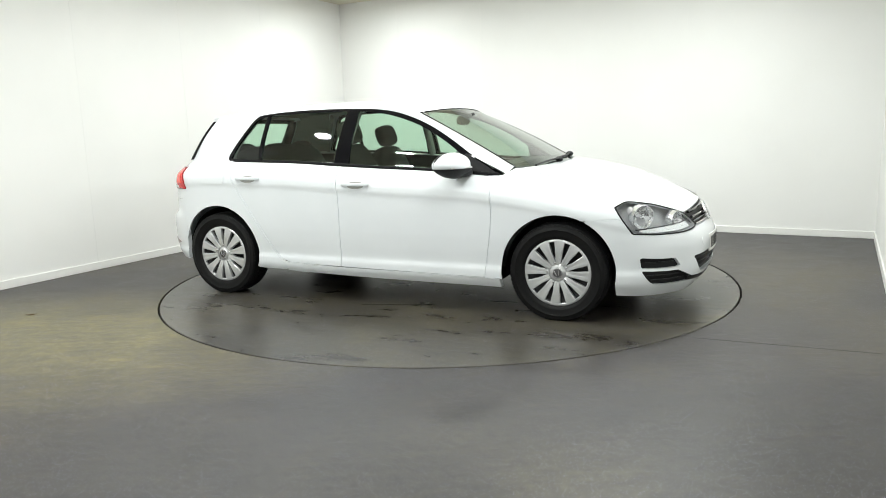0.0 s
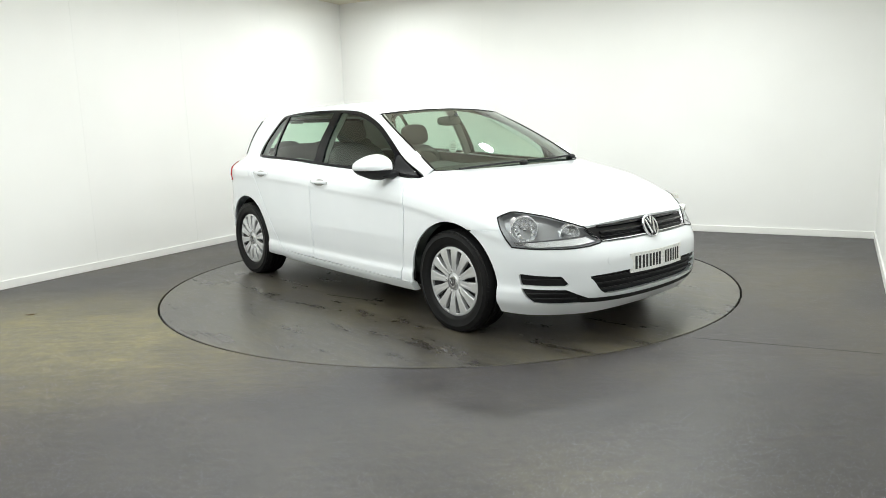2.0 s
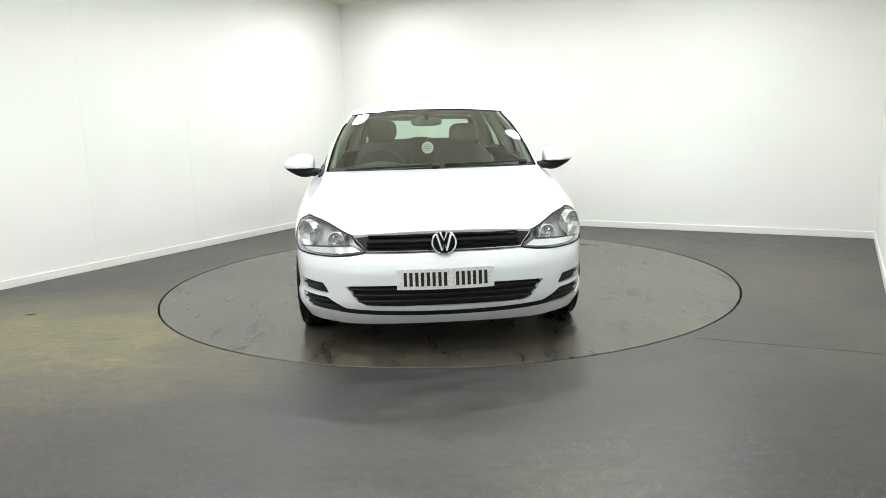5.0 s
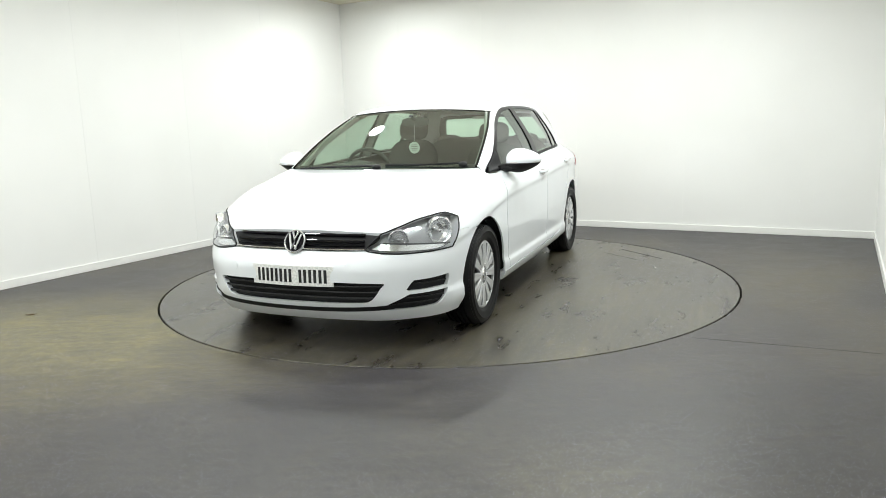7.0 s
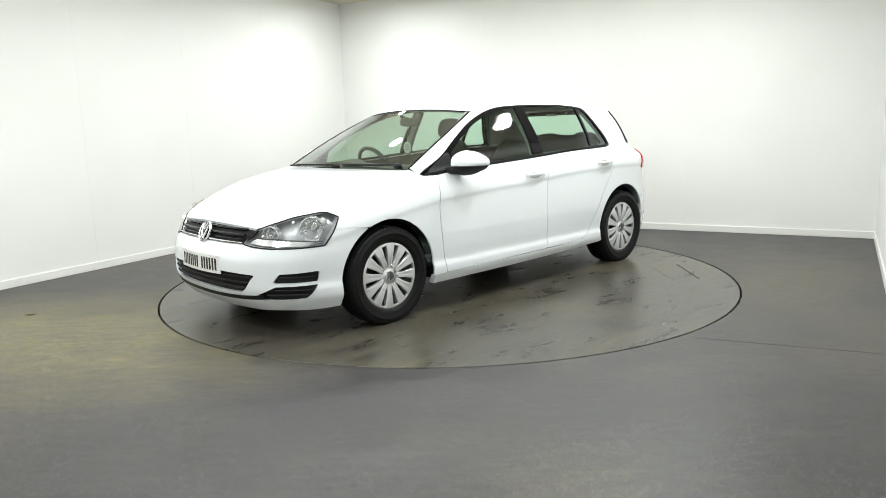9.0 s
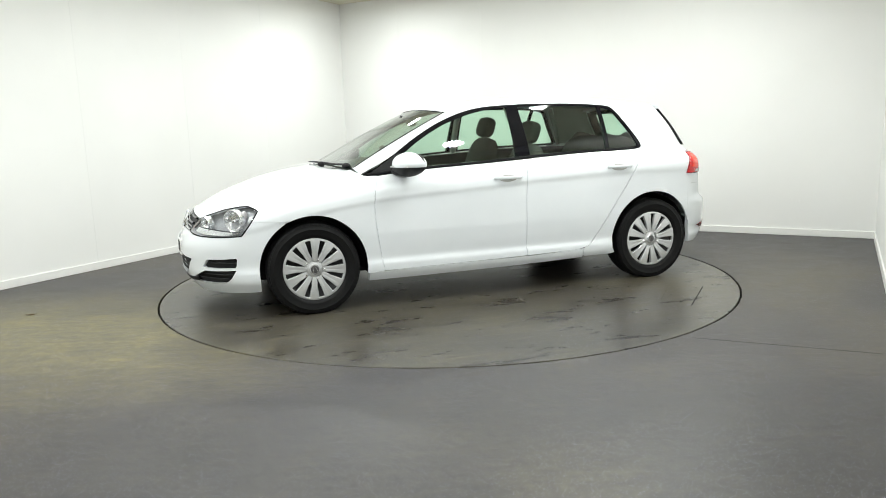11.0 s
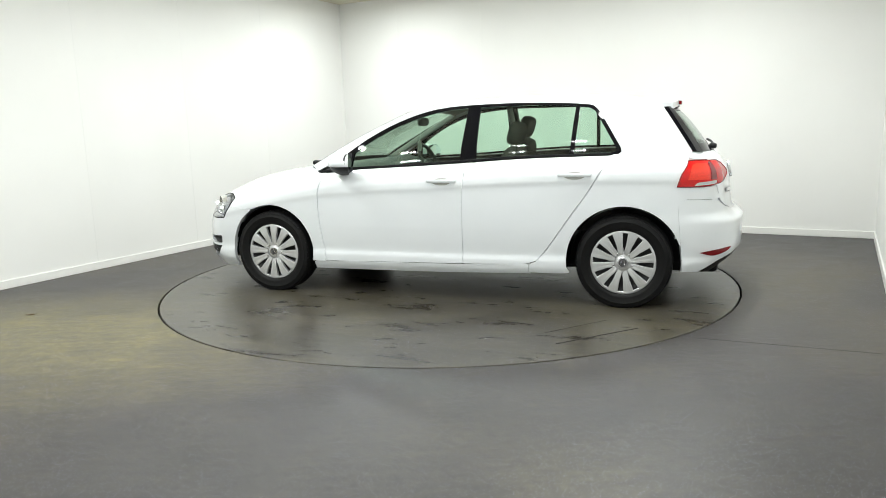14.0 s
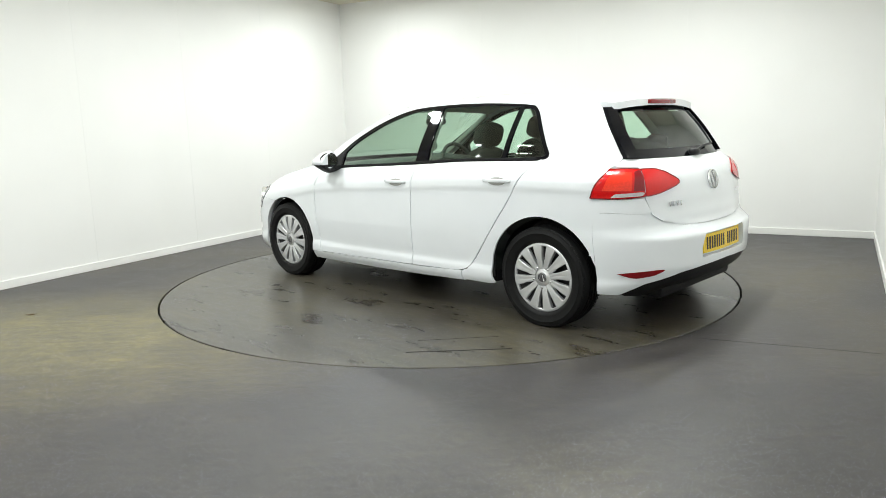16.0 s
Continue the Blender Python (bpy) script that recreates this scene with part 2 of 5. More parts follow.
def pane_glass(name, tint, gloss=0.06, rise=4.3):
    m = bpy.data.materials.new(name)
    m.use_nodes = True
    t = m.node_tree
    t.nodes.clear()
    out = t.nodes.new("ShaderNodeOutputMaterial")
    clear = t.nodes.new("ShaderNodeBsdfTransparent")
    clear.inputs["Color"].default_value = (*tint, 1)
    shine = t.nodes.new("ShaderNodeBsdfGlossy")
    shine.inputs["Roughness"].default_value = 0.015
    face = t.nodes.new("ShaderNodeLayerWeight")
    face.inputs["Blend"].default_value = 0.5
    steep = t.nodes.new("ShaderNodeMath")
    steep.operation, steep.inputs[1].default_value = "POWER", rise
    fres = t.nodes.new("ShaderNodeMath")
    fres.operation, fres.inputs[1].default_value, fres.inputs[2].default_value = "MULTIPLY_ADD", 1 - gloss, gloss
    t.links.new(face.outputs["Facing"], steep.inputs[0])
    t.links.new(steep.outputs[0], fres.inputs[0])
    mx = t.nodes.new("ShaderNodeMixShader")
    t.links.new(fres.outputs[0], mx.inputs[0])
    t.links.new(clear.outputs[0], mx.inputs[1])
    t.links.new(shine.outputs[0], mx.inputs[2])
    t.links.new(mx.outputs[0], out.inputs["Surface"])
    return m


def grained(name, colour, rough, scale, amount):
    m = material(name, colour, rough)
    tc = node(m, "ShaderNodeTexCoord")
    n = node(m, "ShaderNodeTexNoise", Scale=scale, Detail=3.0)
    wire(m, tc, "Object", n, "Vector")
    r = ramp(m, [(0.3, tuple(c * 0.8 for c in colour)), (0.7, tuple(c * 1.2 for c in colour))])
    wire(m, n, "Fac", r, "Fac")
    wire(m, r, "Color", bsdf(m), "Base Color")
    bump(m, n, amount, 0.002)
    return m


PAINT = car_paint()
GLASS = pane_glass("green_tinted_glass", (0.73, 0.885, 0.78), 0.085)
SCREEN = pane_glass("windscreen_glass", (0.75, 0.885, 0.79), 0.13, 3.2)
LENS = pane_glass("clear_lens", (0.95, 0.96, 0.97), 0.035)
BLACK = material("gloss_black_trim", (0.004, 0.004, 0.006), 0.04, spec=0.27)
PLASTIC = grained("black_plastic", (0.010, 0.010, 0.011), 0.5, 400.0, 0.1)
bsdf(PLASTIC).inputs["Specular IOR Level"].default_value = 0.25
RUBBER = grained("tyre_rubber", (0.0062, 0.0062, 0.0065), 0.52, 60.0, 0.15)
bsdf(RUBBER).inputs["Specular IOR Level"].default_value = 0.2
CHROME = material("chrome", (0.82, 0.82, 0.84), 0.08, 1.0)
EMBLEM = material("satin_chrome", (0.78, 0.79, 0.80), 0.22, 0.75)
SILVER = material("silver_wheel_paint", (0.70, 0.71, 0.72), 0.27)
bsdf(SILVER).inputs["Metallic"].default_value = 0.6
STEEL = material("dark_steel_wheel", (0.02, 0.02, 0.022), 0.5, 0.3)
CLOTH = grained("charcoal_seat_cloth", (0.050, 0.046, 0.043), 0.9, 500.0, 0.3)
DASH = grained("dark_dashboard_plastic", (0.055, 0.056, 0.055), 0.6, 300.0, 0.2)
LINER = grained("pale_headliner_cloth", (0.42, 0.41, 0.37), 0.9, 300.0, 0.1)
GREYTRIM = grained("grey_pillar_trim", (0.36, 0.36, 0.34), 0.7, 200.0, 0.1)
HOUSING = material("headlamp_housing", (0.40, 0.405, 0.415), 0.28, 0.35)
BEZEL = material("lamp_bezel", (0.55, 0.555, 0.565), 0.40, 0.3)
CAPGREY = material("dark_cap", (0.10, 0.10, 0.105), 0.35, 0.4)
BOWL = material("bright_reflector", (0.86, 0.87, 0.88), 0.2, 0.85)
WHITEPLATE = grained("white_plate", (0.78, 0.78, 0.76), 0.35, 90.0, 0.02)
YELLOWPLATE = grained("yellow_plate", (0.86, 0.60, 0.02), 0.35, 90.0, 0.02)
INK = material("plate_ink", (0.01, 0.01, 0.011), 0.5)
CARD = material("white_card", (0.75, 0.78, 0.74), 0.6)


def lamp_red(name, colour):
    m = material(name, colour, 0.16, spec=0.25, coat=0.4)
    tc = node(m, "ShaderNodeTexCoord")
    w = node(m, "ShaderNodeTexVoronoi", Scale=110.0)
    wire(m, tc, "Object", w, "Vector")
    r = ramp(m, [(0.1, tuple(c * 1.06 for c in colour)), (0.7, tuple(c * 0.9 for c in colour))])
    wire(m, w, "Distance", r, "Fac")
    wire(m, r, "Color", bsdf(m), "Base Color")
    return m


RED = lamp_red("red_lamp_lens", (0.68, 0.006, 0.006))
BRIGHTRED = lamp_red("bright_red_lamp_block", (0.86, 0.045, 0.02))
DARKRED = lamp_red("dark_red_lens", (0.22, 0.008, 0.012))
CLEARLAMP = lamp_red("clear_lamp_strip", (0.6, 0.58, 0.58))


# ---------------------------------------------------------------- car shape
def spline(*pts):
    """A smooth monotone curve through (a, b) pairs, as a function on arrays."""
    xs, ys = np.array([p[0] for p in pts], float), np.array([p[1] for p in pts], float)
    d = np.diff(ys) / np.diff(xs)
    m = np.concatenate([[d[0]], (d[:-1] + d[1:]) / 2, [d[-1]]])
    for i in range(1, len(d)):
        if d[i - 1] * d[i] <= 0:
            m[i] = 0
        else:
            m[i] = np.sign(d[i]) * min(abs(m[i]), 3 * min(abs(d[i - 1]), abs(d[i])))

    def f(x):
        x = np.clip(np.asarray(x, float), xs[0], xs[-1])
        i = np.clip(np.searchsorted(xs, x) - 1, 0, len(d) - 1)
        h = xs[i + 1] - xs[i]
        t = (x - xs[i]) / h
        return ((1 + 2 * t) * (1 - t) ** 2 * ys[i] + t * (1 - t) ** 2 * h * m[i] + t * t * (3 - 2 * t) * ys[i + 1] + t * t * (t - 1) * h * m[i + 1])
    return f


def catmull(pts, n=8, closed=False):
    """A smooth line through points of any dimension."""
    p = np.array(pts, float)
    p = np.vstack([p[-1], p, p[:2]]) if closed else np.vstack([2 * p[0] - p[1], p, 2 * p[-1] - p[-2]])
    out = []
    for i in range(1, len(p) - 2):
        t = np.linspace(0, 1, n, endpoint=False)[:, None]
        a, b, c, d = p[i - 1], p[i], p[i + 1], p[i + 2]
        out.append(0.5 * (2 * b + (c - a) * t + (2 * a - 5 * b + 4 * c - d) * t ** 2 + (3 * b - a - 3 * c + d) * t ** 3))
    if not closed:
        out.append(p[-2][None])
    return np.vstack(out)


def sm(t):
    t = np.clip(t, 0, 1)
    return t * t * (3 - 2 * t)


# half outline in plan at bumper height, nose to tail
PLAN = [(2.178, 0), (2.168, 0.25), (2.137, 0.44), (2.088, 0.56), (2.010, 0.665), (1.925, 0.748), (1.82, 0.812), (1.67, 0.852), (1.45, 0.876), (1.0, 0.886),
        (0.5, 0.894), (0.0, 0.898), (-0.5, 0.898), (-1.0, 0.892), (-1.4, 0.880), (-1.64, 0.850), (-1.79, 0.798), (-1.91, 0.715), (-2.005, 0.58), (-2.06, 0.40), (-2.088, 0.2), (-2.095, 0)]
_line = catmull([(PLAN[1][0], -PLAN[1][1])] + PLAN + [(PLAN[-2][0], -PLAN[-2][1])], 24)[24:-24]
_len = np.concatenate([[0], np.cumsum(np.linalg.norm(np.diff(_line, axis=0), axis=1))])
S_END = _len[-1]
_tan = np.gradient(_line, _len, axis=0)
_tan /= np.linalg.norm(_tan, axis=1)[:, None]
_nx, _ny = _tan[:, 1].copy(), -_tan[:, 0].copy()

belt = spline((-2.0, 1.0), (-1.23, 1.009), (-0.67, 0.999), (-0.2, 0.975), (0.07, 0.958), (0.56, 0.935), (0.9, 0.909), (1.3, 0.845), (1.7, 0.765), (2.1, 0.70))
in_side = spline((-0.9, 0.007), (-0.45, 0.0045), (-0.30, 0.0056), (-0.20, 0.0066), (-0.184, 0.0060), (-0.172, 0.0044), (-0.160, 0.0020), (-0.148, 0.0031), (-0.11, 0.0100), (-0.06, 0.036), (-0.02, 0.072), (0, 0.095), (0.1, 0.14), (0.2, 0.195), (0.3, 0.26), (0.377, 0.312), (0.43, 0.36))
in_low = spline((0.15, 0.06), (0.20, 0.030), (0.245, 0.004), (0.285, 0.0), (0.312, 0.001), (0.326, 0.007), (0.345, 0.0100), (0.42, 0.0050), (0.52, 0.0))
in_front = spline((0.16, 0.10), (0.20, 0.062), (0.235, 0.035), (0.28, 0.012), (0.35, 0.0), (0.46, 0.002), (0.52, 0.02), (0.57, 0.05), (0.62, 0.078), (0.66, 0.105), (0.70, 0.135), (0.76, 0.19))
in_rear = spline((0.16, 0.22), (0.25, 0.11), (0.30, 0.045), (0.36, 0.010), (0.41, 0.004), (0.46, 0.004), (0.545, 0.002), (0.572, 0.007), (0.592, 0.030), (0.625, 0.074), (0.68, 0.084), (0.72, 0.092), (0.8, 0.10), (0.9, 0.125), (0.97, 0.17), (1.02, 0.23), (1.2, 0.35))


def hull(s, z, off=0.0):
    """The car's outer skin: s metres round the half outline from the nose (negative: the other half), z metres up, off metres outwards."""
    s, z = np.broadcast_arrays(np.asarray(s, float), np.asarray(z, float))
    a = np.abs(s)
    x, y = np.interp(a, _len, _line[:, 0]), np.interp(a, _len, _line[:, 1])
    nx, ny = np.interp(a, _len, _nx), np.interp(a, _len, _ny)
    h = z - belt(x)
    side = in_side(h) + in_low(z) + 0.05 * sm((-0.7 - x) / 0.8) * sm((h + 0.1) / 0.1) + 0.04 * sm((x - 0.5) / 0.5) * (1 - sm((x - 1.2) / 0.4)) * sm((h + 0.03) / 0.06)
    w = nx * nx
    inset = (1 - w) * side + w * np.where(nx > 0, in_front(z), in_rear(z)) - off
    return np.stack([x - nx * inset, np.where(s < 0, -1, 1) * np.maximum(y - ny * inset, 0 if off == 0 else -1), z], -1)


def hull_h(s, h, off=0.0):
    """The skin by its height over the waist line, so that rows of faces follow the crease."""
    s, h = np.broadcast_arrays(np.asarray(s, float), np.asarray(h, float))
    return hull(s, h + belt(np.interp(np.abs(s), _len, _line[:, 0])), off)


def s_x(x):
    """s on the flank for a place x."""
    k = (_line[:, 1] > 0.70)
    return np.interp(-np.asarray(x, float), -_line[k, 0], _len[k])


def s_xy(x, y):
    return _len[np.argmin((_line[:, 0] - x) ** 2 + (_line[:, 1] - y) ** 2)]


def flank(x, z, off=0.0):
    return hull(s_x(x), z, off)


def inside(p, poly):
    x, y = p[:, 0][:, None], p[:, 1][:, None]
    a, b = poly, np.roll(poly, -1, 0)
    cross = (a[:, 1] > y) != (b[:, 1] > y)
    with np.errstate(divide="ignore", invalid="ignore"):
        xi = a[:, 0] + (y - a[:, 1]) * (b[:, 0] - a[:, 0]) / (b[:, 1] - a[:, 1])
    return (np.sum(cross & (x < xi), 1) % 2) == 1


def nearest(p, poly):
    a, b = poly, np.roll(poly, -1, 0)
    d = b - a
    l2 = np.maximum((d * d).sum(1), 1e-12)
    t = np.clip(((p[:, None] - a) * d).sum(-1) / l2, 0, 1)
    q = a + t[..., None] * d
    dist = np.linalg.norm(p[:, None] - q, axis=-1)
    i = dist.argmin(1)
    k = np.arange(len(p))
    return q[k, i], dist[k, i]


def skin(outline, lift, res=0.02, holes=(), flange=0.012, off=0.0, corners=(), flip=False, row=None):
    """A sheet cut to an outline in two parameters, with holes, laid on a surface and turned in at its edges."""
    rings = [np.asarray(outline, float)] + [np.asarray(h, float) for h in holes]
    lo, hi = rings[0].min(0) - res, rings[0].max(0) + res
    n = np.maximum(np.ceil((hi - lo) / res).astype(int), 3)
    if row is not None:  # one row of faces ends on this line
        n[1] += 1
        lo[1] = row - res * math.ceil((row - lo[1]) / res)
        hi[1] = lo[1] + res * n[1]
    gx, gy = np.meshgrid(np.linspace(lo[0], hi[0], n[0] + 1), np.linspace(lo[1], hi[1], n[1] + 1), indexing="ij")
    p = np.stack([gx.ravel(), gy.ravel()], -1)
    ins = inside(p, rings[0])
    for h in rings[1:]:
        ins &= ~inside(p, h)
    best, bd = p.copy(), np.full(len(p), 1e9)
    for r in rings:
        q, d = nearest(p, r)
        k = d < bd
        best[k], bd[k] = q[k], d[k]
    on = bd < 0.52 * res
    p[on] = best[on]
    for c in corners:
        d = np.where(on, np.linalg.norm(p - np.array(c), axis=1), 1e9)
        p[d.argmin()] = c

    def within(c):
        c = np.array([c])
        return inside(c, rings[0])[0] and not any(inside(c, h)[0] for h in rings[1:])
    state = np.where(on, 1, np.where(ins, 2, 0))
    m1 = n[1] + 1
    faces = []
    for i in range(n[0]):
        for j in range(n[1]):
            q = [i * m1 + j, (i + 1) * m1 + j, (i + 1) * m1 + j + 1, i * m1 + j + 1]
            st = [state[k] for k in q]
            if 0 not in st:
                if 2 in st or within(p[q].mean(0)):
                    faces.append(q)
            elif st.count(0) == 1:
                k = st.index(0)
                t = [q[(k + 1) % 4], q[(k + 2) % 4], q[(k + 3) % 4]]
                if within(p[t].mean(0)):
                    faces.append(t)
    used = sorted({k for f in faces for k in f})
    idx = {k: i for i, k in enumerate(used)}
    pp = p[used]
    v3 = lift(pp[:, 0], pp[:, 1], off)
    bm = bmesh.new()
    bv = [bm.verts.new(v) for v in v3]
    for f in faces:
        ids = [idx[k] for k in f]
        if len(set(ids)) >= 3:
            try:
                bm.faces.new([bv[k] for k in ids])
            except ValueError:
                pass
    if flange:
        vin = lift(pp[:, 0], pp[:, 1], off - flange)
        edges = [e for e in bm.edges if len(e.link_faces) == 1]
        low = {}
        for e in edges:
            for v in e.verts:
                if v.index == -1 or v not in low:
                    low[v] = None
        pos = {v: i for i, v in enumerate(bv)}
        for v in low:
            low[v] = bm.verts.new(vin[pos[v]])
        for e in edges:
            a, b = e.verts
            bm.faces.new((a, b, low[b], low[a]))
    bmesh.ops.remove_doubles(bm, verts=bm.verts, dist=0.00015)
    if flip:
        for v in bm.verts:
            v.co.y = -v.co.y
    return bm


def ring_of(*pieces):
    """A closed outline of smooth pieces, with a corner where one piece ends."""
    out = []
    for q in pieces:
        c = catmull(q, 8) if len(q) > 2 else np.array(q, float)
        out.append(c[:-1] if len(out) < len(pieces) else c)
    return np.vstack(out)


def loop(*pts):
    """As ring_of, each piece ending where the next begins."""
    out = []
    for i, q in enumerate(pts):
        q = list(q) + [pts[(i + 1) % len(pts)][0]]
        c = catmull(q, 8) if len(q) > 2 else np.array(q, float)
        out.append(c[:-1])
    return np.vstack(out)


_flank = np.linspace(0.75, S_END - 0.60, 500)


def s_at(x, z):
    """s on the flank where the skin stands at x at the height z."""
    xs = hull(_flank, np.full(len(_flank), float(z)))[:, 0]
    return float(np.interp(-x, -xs, _flank))


def to_s(pts):
    return np.array([(s_at(x, z), z) for x, z in pts])


CREASE = -0.160


def panel(pts, res, flip, **kw):
    """A body panel on the flank, its faces laid along the crease."""
    q = to_s(pts)
    q[:, 1] -= belt(np.interp(q[:, 0], _len, _line[:, 0]))
    return skin(q, hull_h, res, flip=flip, row=CREASE, **kw)


def ruled(centre, edge, nu=24, nv=24, power=2.0, thick=0.0):
    """A crowned sheet across the car: centre line and left edge line as arrays of (x, y, z) of the same length."""
    c, e = catmull(centre, 8), catmull(edge, 8)
    t = np.linspace(0, 1, nv + 1)
    c = np.stack([np.interp(t, np.linspace(0, 1, len(c)), c[:, k]) for k in range(3)], -1)
    e = np.stack([np.interp(t, np.linspace(0, 1, len(e)), e[:, k]) for k in range(3)], -1)
    bm = bmesh.new()
    rows = []
    for j in range(nv + 1):
        row = []
        for i in range(nu + 1):
            u = 2 * i / nu - 1
            w = abs(u) ** power
            row.append(bm.verts.new((c[j, 0] + (e[j, 0] - c[j, 0]) * w, u * e[j, 1], c[j, 2] + (e[j, 2] - c[j, 2]) * w)))
        rows.append(row)
    for j in range(nv):
        for i in range(nu):
            bm.faces.new((rows[j][i], rows[j][i + 1], rows[j + 1][i + 1], rows[j + 1][i]))
    if thick:
        edges = [e for e in bm.edges if len(e.link_faces) == 1]
        low = {v: bm.verts.new(v.co - Vector((0, 0, thick))) for e in edges for v in e.verts}
        for e in edges:
            a, b = e.verts
            bm.faces.new((a, b, low[b], low[a]))
    return bm


def strip_bm(pts, radius, sides=8, flat=1.0, bm=None):
    """A round or flattened bar along a line of points."""
    bm = bm or bmesh.new()
    p = [Vector(q) for q in pts]
    rings = []
    for i, q in enumerate(p):
        d = (p[min(i + 1, len(p) - 1)] - p[max(i - 1, 0)]).normalized()
        a = d.orthogonal().normalized() if abs(d.z) > 0.95 else d.cross(Vector((0, 0, 1))).normalized()
        b = d.cross(a).normalized()
        rings.append([bm.verts.new(q + a * math.cos(k * 2 * math.pi / sides) * radius * flat + b * math.sin(k * 2 * math.pi / sides) * radius) for k in range(sides)])
    for r, q in zip(rings, rings[1:]):
        for k in range(sides):
            bm.faces.new((r[k], r[(k + 1) % sides], q[(k + 1) % sides], q[k]))
    bm.faces.new(rings[0][::-1])
    bm.faces.new(rings[-1])
    return bm


def blob_bm(cx, cy, cz, rx, ry, rz, power=2.6, nu=32, nv=20, bm=None):
    """A rounded pillow shape."""
    bm = bm or bmesh.new()

    def sp(a, k):
        return math.copysign(abs(a) ** (2 / k), a)
    top, bot = bm.verts.new((cx, cy, cz + rz)), bm.verts.new((cx, cy, cz - rz))
    rows = []
    for j in range(1, nv):
        f = math.pi * j / nv - math.pi / 2
        rows.append([bm.verts.new((cx + rx * sp(math.cos(f), power) * sp(math.cos(2 * math.pi * i / nu), power), cy + ry * sp(math.cos(f), power) * sp(math.sin(2 * math.pi * i / nu), power), cz + rz * sp(math.sin(f), power))) for i in range(nu)])
    for r, q in zip(rows, rows[1:]):
        for i in range(nu):
            bm.faces.new((r[i], r[(i + 1) % nu], q[(i + 1) % nu], q[i]))
    for i in range(nu):
        bm.faces.new((rows[0][(i + 1) % nu], rows[0][i], bot))
        bm.faces.new((rows[-1][i], rows[-1][(i + 1) % nu], top))
    return bm


CAR = new("car")
tagged(CAR, "white five-door hatchback parked on the turntable", "car")
CAR_SHIFT = Vector((-0.1325, -0.1465, 0))


def car_part(name, bm, mat, parent=None, label="", **kw):
    ob = part(name, bm, mat, parent or CAR, label, **kw)
    if parent is None:
        ob.location = CAR_SHIFT
    return ob


AXLE_F, AXLE_R, HUB_Z, ARCH, ARCH_R = 1.3185, -1.3185, 0.31, 0.360, 0.370


def arch(cx, z0, z1, n=24, r=ARCH):
    """The wheel arch's edge from height z0 in front to z1 behind, as (x, z)."""
    a0, a1 = math.asin((z0 - HUB_Z) / r), math.pi - math.asin((z1 - HUB_Z) / r)
    return [(cx + r * math.cos(a), HUB_Z + r * math.sin(a)) for a in np.linspace(a0, a1, n)]


WINDOW_LOW = [(0.92, 0.904), (0.56, 0.931), (0.07, 0.954), (-0.2, 0.971), (-0.67, 0.995), (-1.22, 1.006)]
WINDOW_BACK = [(-1.27, 1.010), (-1.292, 1.028), (-1.288, 1.050), (-1.15, 1.275)]
WINDOW_TOP = [(-1.115, 1.318), (-1.05, 1.345), (-0.709, 1.367), (-0.288, 1.368), (0.045, 1.344), (0.314, 1.264), (0.542, 1.150), (0.751, 1.016)]
DOOR_BACK = [(-1.235, 1.002), (-1.095, 0.77), (-1.0, 0.637), (-0.905, 0.50), (-0.835, 0.40), (-0.79, 0.345), (-0.745, 0.300)]
WS_EDGE = [(1.0, 0.958), (0.76, 1.090), (0.52, 1.211), (0.28, 1.322)]
CANT = [(0.066, 1.374), (-0.368, 1.398), (-0.8, 1.395), (-1.235, 1.368), (-1.49, 1.345)]


